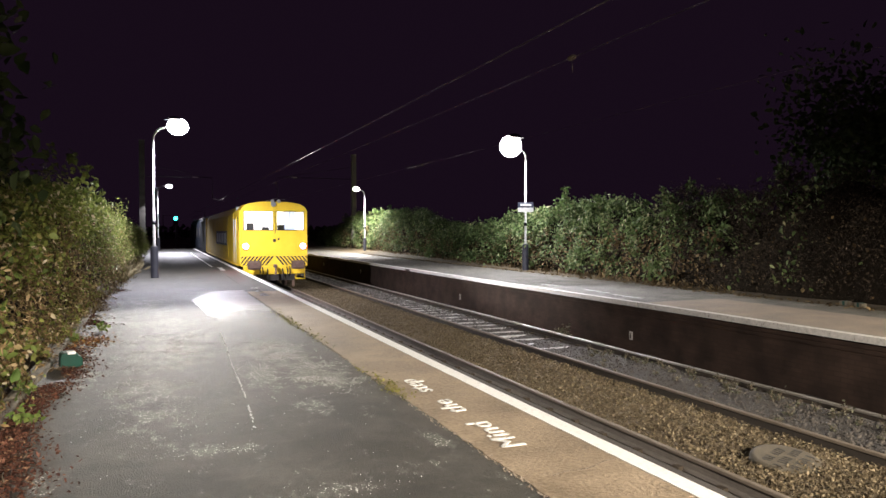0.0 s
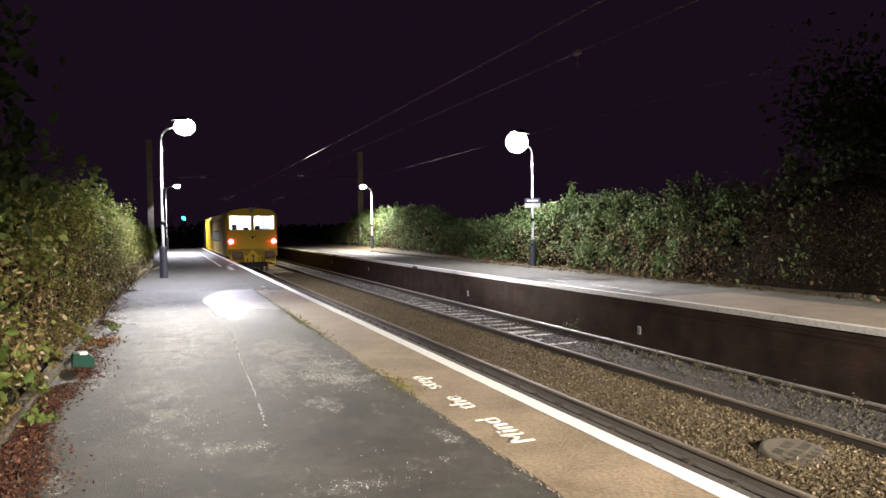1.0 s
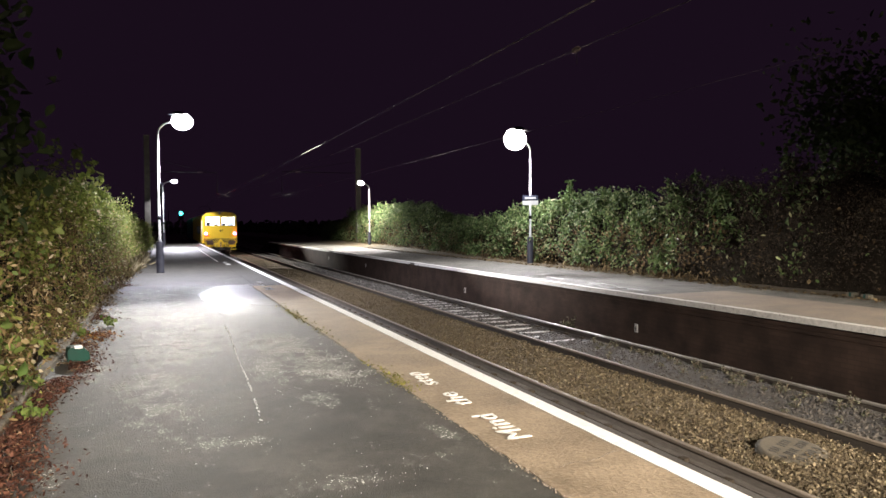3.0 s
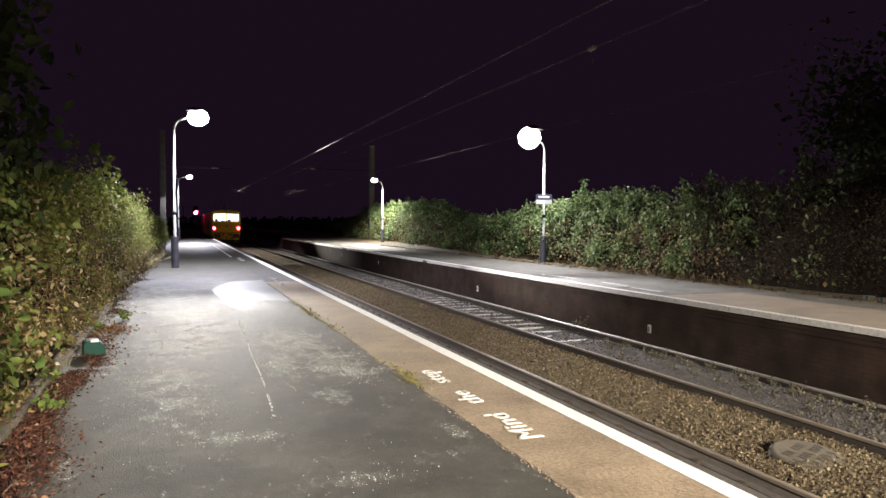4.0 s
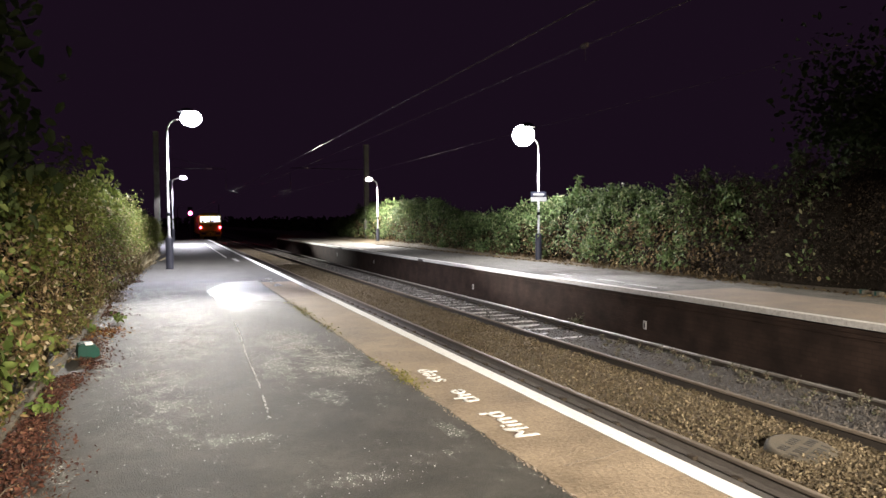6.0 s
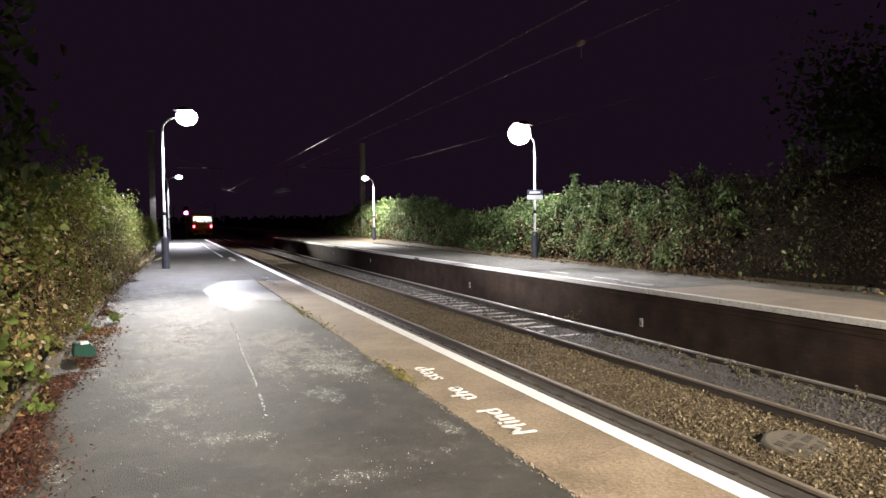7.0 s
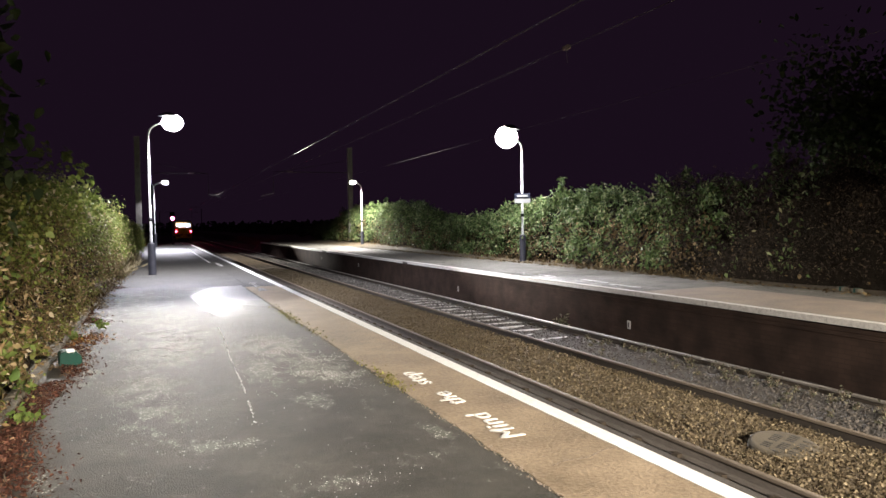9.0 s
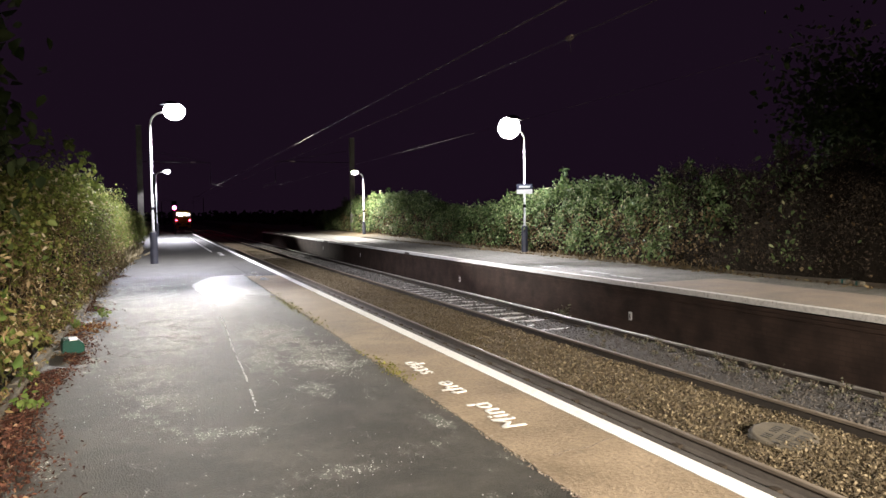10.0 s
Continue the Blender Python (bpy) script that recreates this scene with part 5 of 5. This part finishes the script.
def tree(m, height, spread, n, rng, label):
    t = empty("tree", m)
    tagged(t, label, "tree", "dark trees")
    bm = B()
    tube(bm, [(0, 0, -0.3), (0.05, 0, height * 0.3), (0.15, 0.1, height * 0.75)], [0.22, 0.17, 0.06], 10)
    tips = []
    for k in range(9):
        a = 2.4 * k
        z0 = height * (0.28 + 0.05 * k)
        tip = (spread * 0.8 * math.cos(a), spread * 0.8 * math.sin(a), z0 + height * 0.22)
        tube(bm, [(0.07, 0.03, z0), (tip[0] * 0.5, tip[1] * 0.5, z0 + height * 0.14), tip], [0.07, 0.045, 0.015], 6)
        tips.append(tip)
    part("trunk", bm, BARK, t)
    c = np.array(tips)[rng.randint(0, 9, n)]
    q = c * rng.uniform(0.45, 1.1, n)[:, None] ** np.array((1, 1, 0.35)) + rng.normal(size=(n, 3)) * spread * 0.27
    q[:, 2] = np.maximum(q[:, 2], height * 0.22)
    leaves("crown", q, (0.12, 0.24), LEAF_DARK, rng, None, t)
    return t


for x, y, h, sp in ((17.5, 12.5, 6.0, 2.2), (16.5, 8.0, 5.5, 2.0), (-5.6, 12.0, 5.5, 1.8), (-3.2, 9.2, 4.2, 1.25)):
    tree(pose(x, y, 0.2, 0, 0, x * 37), h, sp, 6500, rng, "dark leafy tree behind the hedge at night")


# dark woods closing the view along the line
def woods(name, x0, x1, y0, y1, h, n, label):
    x, y = rng.uniform(x0, x1, n), rng.uniform(y0, y1, n)
    top = h * (0.75 + 0.35 * lumps(np.stack((x, y, 0 * x), 1), 0.09))
    z = top * rng.uniform(0, 1, n) ** 0.6 - 1
    tagged(leaves(name, np.stack((x, y, z), 1), (0.7, 1.8), LEAF_DARK, rng, (0, -0.7, 0.3)), label, "woods", kind="stuff")


woods("far_woods", -90, 110, 262, 280, 5, 4000, "dark woods far along the line at night")
woods("side_woods", -26, -5.5, 72, 262, 3, 5000, "dark trees beside the line at night")
woods("side_woods_beyond", 16.5, 40, 72, 262, 3, 5000, "dark trees beyond the far platform at night")


# dry grass at the feet of both hedges
n = 2200
y = 14 + 30 * rng.uniform(0, 1, n) ** 1.2
x = interp(y, LEFT_BASE) + 0.05 + rng.normal(size=n) * 0.12
tagged(leaves("dry_grass", np.stack((x, y, 0 * x + 0.02), 1), (0.05, 0.16), LEAF_DRY, rng, (0.6, -0.5, 0.0), lean=0.9, wide=(0.01, 0.028), droop=1.8), "dry brown grass at the hedge foot", "grass", kind="stuff")
n = 2600
y = 13 + 40 * rng.uniform(0, 1, n)
x = interp(y, RIGHT_BASE) - 0.05 + rng.normal(size=n) * 0.14
tagged(leaves("dry_grass_far", np.stack((x, y, 0 * x + 0.02), 1), (0.08, 0.26), LEAF_DRY, rng, (-0.6, -0.5, 0.0), lean=0.9, wide=(0.012, 0.035), droop=1.8), "dry brown grass at the foot of the far hedge", "grass", kind="stuff")

n = 2200
y = 22.5 + 12 * rng.uniform(0, 1, n)
x = interp(y, LEFT_BASE) + rng.normal(size=n) * 0.14 - 0.05
tagged(leaves("straw_grass", np.stack((x, y, 0 * x + 0.02), 1), (0.2, 0.55), LEAF_STRAW, rng, (0.2, -0.6, 0.0), lean=0.6, wide=(0.008, 0.022), droop=2.4), "tall pale straw grass behind the lamp post", "grass", kind="stuff")

# low plants between the hedge and the kerb
n = 15000
y = 3 + 15 * rng.uniform(0, 1, n) ** 1.4
u = rng.uniform(0, 1, n)
x = KERB - 0.04 - 0.5 * u
z = 0.06 + (0.05 + 0.42 * u) * rng.uniform(0, 1, n)
q = np.stack((x, y, z), 1)
k = lumps(q, 2.5) > -0.12
tagged(leaves("low_plants", q[k][::2], (0.025, 0.06), LEAF_LEFT, rng, (0.5, -0.3, 0.5)), "low green plants between hedge and kerb", "plants", kind="stuff")
tagged(leaves("low_plants_withered", q[k][1::2], (0.02, 0.055), LEAF_DRY, rng, (0.5, -0.3, 0.5)), "withered low plants between hedge and kerb", "plants", kind="stuff")

# twigs among the litter
for k in range(14):
    y = 3.4 + 0.45 * k
    a = rng.uniform(-0.6, 0.6)
    l = rng.uniform(0.12, 0.3)
    tw = part("twig", tube(B(), [(0, 0, 0), (l * 0.5 * math.sin(a), l * 0.5 * math.cos(a), 0.012), (l * math.sin(a) + 0.02, l * math.cos(a), 0.004)], [0.004, 0.0035, 0.002], 5), BARK)
    tw.matrix_basis = pose(KERB + rng.uniform(0.1, 0.35), y, 0.03)
    tagged(tw, "thin brown twig lying in the leaf litter", "twig", "fallen twigs")

# leaf litter along the kerb
n = 24000
y = 3.0 + 21 * rng.uniform(0, 1, n) ** 1.9
x = KERB - 0.05 + 0.24 * rng.uniform(0, 1, n) + np.abs(rng.normal(size=n)) * 0.12 * (1 + 0.5 * np.sin(y * 1.7))
keep = (lumps(np.stack((x, y, 0 * y), 1), 0.9) > 0.0 + 0.02 * (y - 7)) | (y < 7)
keep &= (x > KERB + 0.02) | (rng.uniform(0, 1, n) < 0.22)
q = np.stack((x, y, rng.uniform(0.008, 0.035, n) + 0.055 * (x < KERB + 0.01)), 1)[keep]
pile = np.stack((-1.0 + rng.normal(size=420) * 0.13, 10.4 + rng.normal(size=420) * 0.4, rng.uniform(0.01, 0.05, 420)), 1)
tagged(leaves("golden_leaf_patch", pile, (0.02, 0.055), LEAF_GOLD, rng, (0, 0, 1.0), lean=0.4), "golden and orange fallen leaves drifted against the kerb", "leaves", kind="stuff")
tagged(leaves("fallen_leaves", q, (0.013, 0.042), LEAF_RED, rng, (0, 0, 1.0), lean=0.6, wide=(0.14, 0.36)), "reddish brown fallen leaves along the kerb", "leaves", kind="stuff")
n = 1400
q = np.stack((12.72 - np.abs(rng.normal(size=n)) * 0.18, 5 + 40 * rng.uniform(0, 1, n), rng.uniform(0.01, 0.04, n)), 1)
tagged(leaves("fallen_leaves_far", q, (0.05, 0.11), LEAF_DRY, rng, (0, 0, 1.0), lean=0.3), "pale fallen leaves along the back of the far platform", "leaves", kind="stuff")
n = 80
q = np.stack((rng.uniform(-1.1, 1.9, n), 3 + 16 * rng.uniform(0, 1, n) ** 1.4, np.full(n, 0.006)), 1)
tagged(stones("grit_specks", q, (0.002, 0.006), SIGN_WHITE, rng), "pale grit scattered on the platform", "grit", kind="stuff")

# loose pale chips where the asphalt has worn
blots = ((0.0, 9.6, 0.42, 1.5, 3800), (-0.25, 7.3, 0.3, 0.9, 2100), (-0.2, 6.0, 0.22, 0.45, 700), (1.22, 8.6, 0.4, 1.1, 3200), (1.42, 7.3, 0.36, 0.6, 2100),
         (0.23, 5.0, 0.28, 0.1, 260), (0.9, 3.95, 0.28, 0.12, 110), (0.4, 7.0, 0.9, 2.6, 500))
q = np.concatenate([np.stack((cx + rng.normal(size=n) * rx * 0.7, cy + rng.normal(size=n) * ry * 0.7, np.full(n, 0.003)), 1) for cx, cy, rx, ry, n in blots])
q = q[(lumps(q, 2.1) + 0.5 * lumps(q, 6.0) > -0.02) & (q[:, 0] < STRIP - 0.05) & (q[:, 0] > KERB + 0.1)]
tagged(stones("worn_chips", q[q[:, 1] < 11], (0.002, 0.0055), CHIP, rng), "loose pale chips lying on the worn asphalt", "grit", kind="stuff")

# dry leaves blown over the kerb further along
n = 2600
y = 8.5 + 17 * rng.uniform(0, 1, n) ** 1.2
x = KERB - 0.1 + np.abs(rng.normal(size=n)) * 0.2
q = np.stack((x, y, 0.012 + 0.055 * (x < KERB + 0.01)), 1)
q = q[lumps(q, 1.4) > -0.1]
tagged(leaves("blown_leaves", q, (0.02, 0.055), LEAF_BLOWN, rng, (0, 0, 1.0), lean=0.5), "dry pale leaves blown against the kerb", "leaves", kind="stuff")

kerb = empty("kerb")
tagged(kerb, "mossy concrete kerb along the hedge", "kerb", kind="structure")
bm = box(B(), -0.07, 0.07, 0.008, 0.907, -0.12, 0.06, 0.02)
me = bpy.data.meshes.new("kerb_stone")
bm.to_mesh(me)
bm.free()
me.materials.append(KERB_STONE)
for i in range(75):
    k = new("kerb_stone", me)
    k.parent = kerb
    k.matrix_basis = pose(KERB - 0.06 + rng.uniform(-0.012, 0.012), -3 + 0.915 * i, rng.uniform(-0.012, 0.008), 0, rng.uniform(-3, 3), rng.uniform(-0.6, 0.6))


# ---------------------------------------------------------------- small things
def text_mesh(name, words, size, m, mat, label, cat="lettering", parent=None):
    c = bpy.data.curves.new(name, "FONT")
    c.body, c.size, c.extrude, c.offset = words, size, 0.0, 0.0
    c.bevel_depth, c.bevel_resolution = 0.0035, 0
    c.space_character = 1.08
    tmp = bpy.data.objects.new("tmp", c)
    scene.collection.objects.link(tmp)
    me = bpy.data.meshes.new_from_object(tmp.evaluated_get(bpy.context.evaluated_depsgraph_get()))
    bpy.data.objects.remove(tmp)
    me.name = name
    me.transform(Matrix.Diagonal((1.28, 1.08, 1, 1)))
    me.materials.clear()
    me.materials.append(mat)
    ob = new(name, me)
    ob.matrix_basis = m
    return tagged(ob, label, cat, "painted platform warnings", "structure")


for word, y in (("Mind", 4.23), ("the", 5.24), ("step", 6.02)):
    text_mesh("painted_word", word, 0.25, pose(2.26, y + 0.02, 0.012, 0, 0, 90), WHITE_WORN, "worn white painted word " + word)
for y in (16.6, 28.0):
    for word, dy in (("Mind", 0.0), ("the", 1.16), ("step", 1.92)):
        text_mesh("painted_word", word, 0.275, pose(2.27, y + dy, 0.014, 0, 0, 90), WHITE_FADED, "faded white painted word " + word)

# worn painted words on the far platform, too faint to read
for x, y, length, wide in ((10.0, 16.4, 0.8, 0.12), (10.03, 14.45, 0.6, 0.14), (9.98, 14.0, 0.3, 0.12), (9.86, 12.6, 1.0, 0.13)):
    bar = part("painted_bar", box(B(), -wide / 2, wide / 2, 0, length, -0.004, 0.004), WHITE_FAR)
    bar.matrix_basis = pose(x, y, 0.022, 0, 0, 3)
    tagged(bar, "faint worn white painted mark on the far platform", "lettering", "painted platform marks", "structure")

# pale crack across the brown surfacing
n = 260
u = rng.uniform(0, 1, n)
q = np.stack((2.1 + 0.56 * u, 3.66 + 0.12 * u + 0.02 * np.sin(9 * u) + rng.normal(size=n) * 0.004, np.full(n, 0.006)), 1)
tagged(stones("surfacing_crack", q, (0.002, 0.005), CRUMB, rng), "pale crumbling crack across the brown surfacing", "crack", kind="stuff")

# pale remains of an old line in the asphalt
n = 480
y = 5.45 + 5.5 * rng.uniform(0, 1, n)
keep = lumps(np.stack((0 * y, y, 0 * y), 1), 2.6) > -0.2
x = 0.55 + 0.03 * (y - 5.5) + 0.008 * np.sin(y * 2.1) + rng.normal(size=n) * 0.005
q = np.stack((x, y, np.full(n, 0.003)), 1)[keep]
tagged(stones("old_line", q, (0.003, 0.008), SIGN_WHITE, rng), "pale broken remains of an old line in the asphalt", "line", kind="stuff")

# crumbled edge of the brown surfacing
n = 1300
y = 3.0 + 15 * rng.uniform(0, 1, n) ** 1.5
x = STRIP - 0.012 + rng.normal(size=n) * 0.016
tagged(stones("crumbled_edge", np.stack((x, y, np.full(n, 0.004)), 1), (0.003, 0.008), CRUMB, rng), "pale crumbs along the broken edge of the brown surfacing", "grit", kind="stuff")

# moss where the brown surfacing meets the asphalt
q = []
for cx, cy, k, sp in ((1.9, 11.8, 300, 0.55), (1.93, 10.0, 120, 0.5), (1.95, 6.35, 220, 0.22), (1.95, 6.9, 60, 0.3), (1.9, 13.2, 60, 0.4)):
    q.append(np.stack((cx + rng.normal(size=k) * 0.05, cy + rng.normal(size=k) * sp, np.full(k, 0.008)), 1))
tagged(leaves("moss_tufts", np.concatenate(q), (0.015, 0.04), MOSS, rng, (0, 0, 1)), "yellow-green moss tufts along the surfacing joint", "moss", kind="stuff")

# green salt box at the kerb
g = empty("salt_box", pose(-1.07, 8.75, 0, 0, 0, 12) @ Matrix.Diagonal((0.78, 0.78, 0.78, 1)))
tagged(g, "small green plastic box with a white lid plate at the kerb", "box")
bm = prism(B(), [(-0.13, 0.0), (0.15, 0.0), (0.15, 0.13), (0.06, 0.22), (-0.1, 0.22), (-0.13, 0.18)], "y", -0.15, 0.15)
bmesh.ops.bevel(bm, geom=list(bm.edges), offset=0.012, segments=2, affect="EDGES")
part("body", bm, GREEN_PLASTIC, g)
part("plate", box(B(), -0.04, 0.06, -0.155, 0.0, 0.2, 0.228, 0.006), PALE_PLASTIC, g, "white plate")

# drain basket grille between the tracks
gr = empty("cable_basket", pose(6.0, 5.36, -1.0, 6, -4, 20))
tagged(gr, "dusty round slotted cover lying in the ballast", "cover")
bm = tube(B(), [(0, 0, -0.12), (0, 0, 0.09), (0, 0, 0.115), (0, 0, 0.125)], [0.37, 0.355, 0.345, 0.31], 32)
part("cover_plate", bm, COVER_DUST, gr)
for i in range(11):
    for j in range(3):
        u, v = -0.26 + 0.052 * i, -0.16 + 0.14 * j
        if u * u + v * v < 0.075 and (i + 2 * j) % 5 != 3:
            part("slot", box(B(), u - 0.013, u + 0.013, v - 0.045, v + 0.045, 0.122, 0.1275), TRAIN_BLACK, gr, "dark slot")

# number plates and marks on the far platform wall
for y, z in ((12.29, -0.74), (21.5, -0.7), (34.0, -0.5), (42.5, -0.5)):
    mk = empty("wall_plate", pose(FAR + 0.07, y, z))
    tagged(mk, "small pale plate on the platform wall", "plate", "wall plates")
    part("plate", box(B(), -0.02, 0.0, -0.05, 0.05, -0.09, 0.09, 0.004), SLEEPER, mk)
    part("writing_bar", box(B(), -0.024, -0.021, -0.016, 0.016, -0.06, 0.05), POST_BLACK, mk, "dark bar of unreadable writing")


def weed(m, n, size, spread, rng, label):
    w = empty("weed", m)
    tagged(w, label, "weed", "weeds")
    for k in range(5):
        a = rng.uniform(0, 6.28)
        bm = tube(B(), [(0, 0, -0.02), (spread * 0.3 * math.cos(a), spread * 0.3 * math.sin(a), spread * 0.7), (spread * 0.7 * math.cos(a), spread * 0.7 * math.sin(a), spread * 1.1)], [0.005, 0.004, 0.002], 5)
        part("stem", bm, BARK, w)
    q = rng.normal(size=(n, 3)) * spread * 0.4
    q[:, 2] = np.abs(q[:, 2]) * 1.2 + 0.02
    leaves("foliage", q, size, LEAF_LIGHT if n > 60 else LEAF_WEED, rng, None, w)


weed(pose(8.68, 14.0, -0.98), 60, (0.06, 0.13), 0.26, rng, "dusty grey-green weed growing beside the far rail")
for x, y, n, sp in [(8.02 + 0.36 * rng.uniform(), 4.8 + 0.32 * k, 30, 0.07 + 0.06 * rng.uniform()) for k in range(24)] + [(7.1 + 0.9 * rng.uniform(), 5 + 0.5 * k, 22, 0.06) for k in range(14)] + list(((8.25, 6.4, 50, 0.14), (8.2, 7.4, 40, 0.12), (8.1, 8.3, 40, 0.1), (8.3, 9.3, 36, 0.12), (8.22, 10.4, 36, 0.1), (8.0, 5.6, 36, 0.1), (8.28, 11.6, 30, 0.1), (7.6, 6.7, 30, 0.09), (7.9, 7.9, 30, 0.08))):
    weed(pose(x, y, bed_height(x, y)), n, (0.02, 0.05), sp, rng, "small dry weed between the far rails")
for x, y in ((-1.12, 6.2), (-1.27, 7.3), (-1.2, 10.6), (-0.95, 11.6), (-1.3, 5.0)):
    weed(pose(x, y, 0.02), 62, (0.03, 0.07), 0.1, rng, "small yellow-green weed at the kerb")
for x, y in ((12.95, 10.0), (12.85, 9.6)):
    d = empty("litter_block", pose(x, y, 0, 0, 0, x * 90))
    tagged(d, "grey and green block lying at the back of the far platform", "litter")
    part("block", box(B(), -0.1, 0.1, -0.06, 0.06, 0.0, 0.09, 0.015), KERB_STONE, d)
    part("strap", box(B(), -0.03, 0.03, -0.063, 0.063, 0.002, 0.093, 0.004), GREEN_PLASTIC, d)


# ---------------------------------------------------------------- what moves
def motions():
    """The train leaves at a steady speed; its wheels turn; a plate added to the signal slides up to change green to
    red.
    """
    for vehicle, ahead in ((RAILCAR, 0.0), (WAGON, 22.3)):
        walk(vehicle, [(t, pose(4.28, 29.0 + ahead + 10.8 * t, RAIL_Z)) for t in (0, 2.5, 5, 7.5, 10)])
    turn = math.degrees(10.8 / 30 / 0.42)
    for w in WHEELS:
        m = w.matrix_basis.copy()
        walk(w, [(k / 30, m @ pose(0, 0, 0, -turn * k, 0, 0)) for k in range(0, 301)])
    low, high = pose(0, -0.23, 3.99), pose(0, -0.23, 4.52)
    walk(SIGNAL_PLATE, [(0, low), (3.2, low), (3.3, high), (10, high)])


motions()
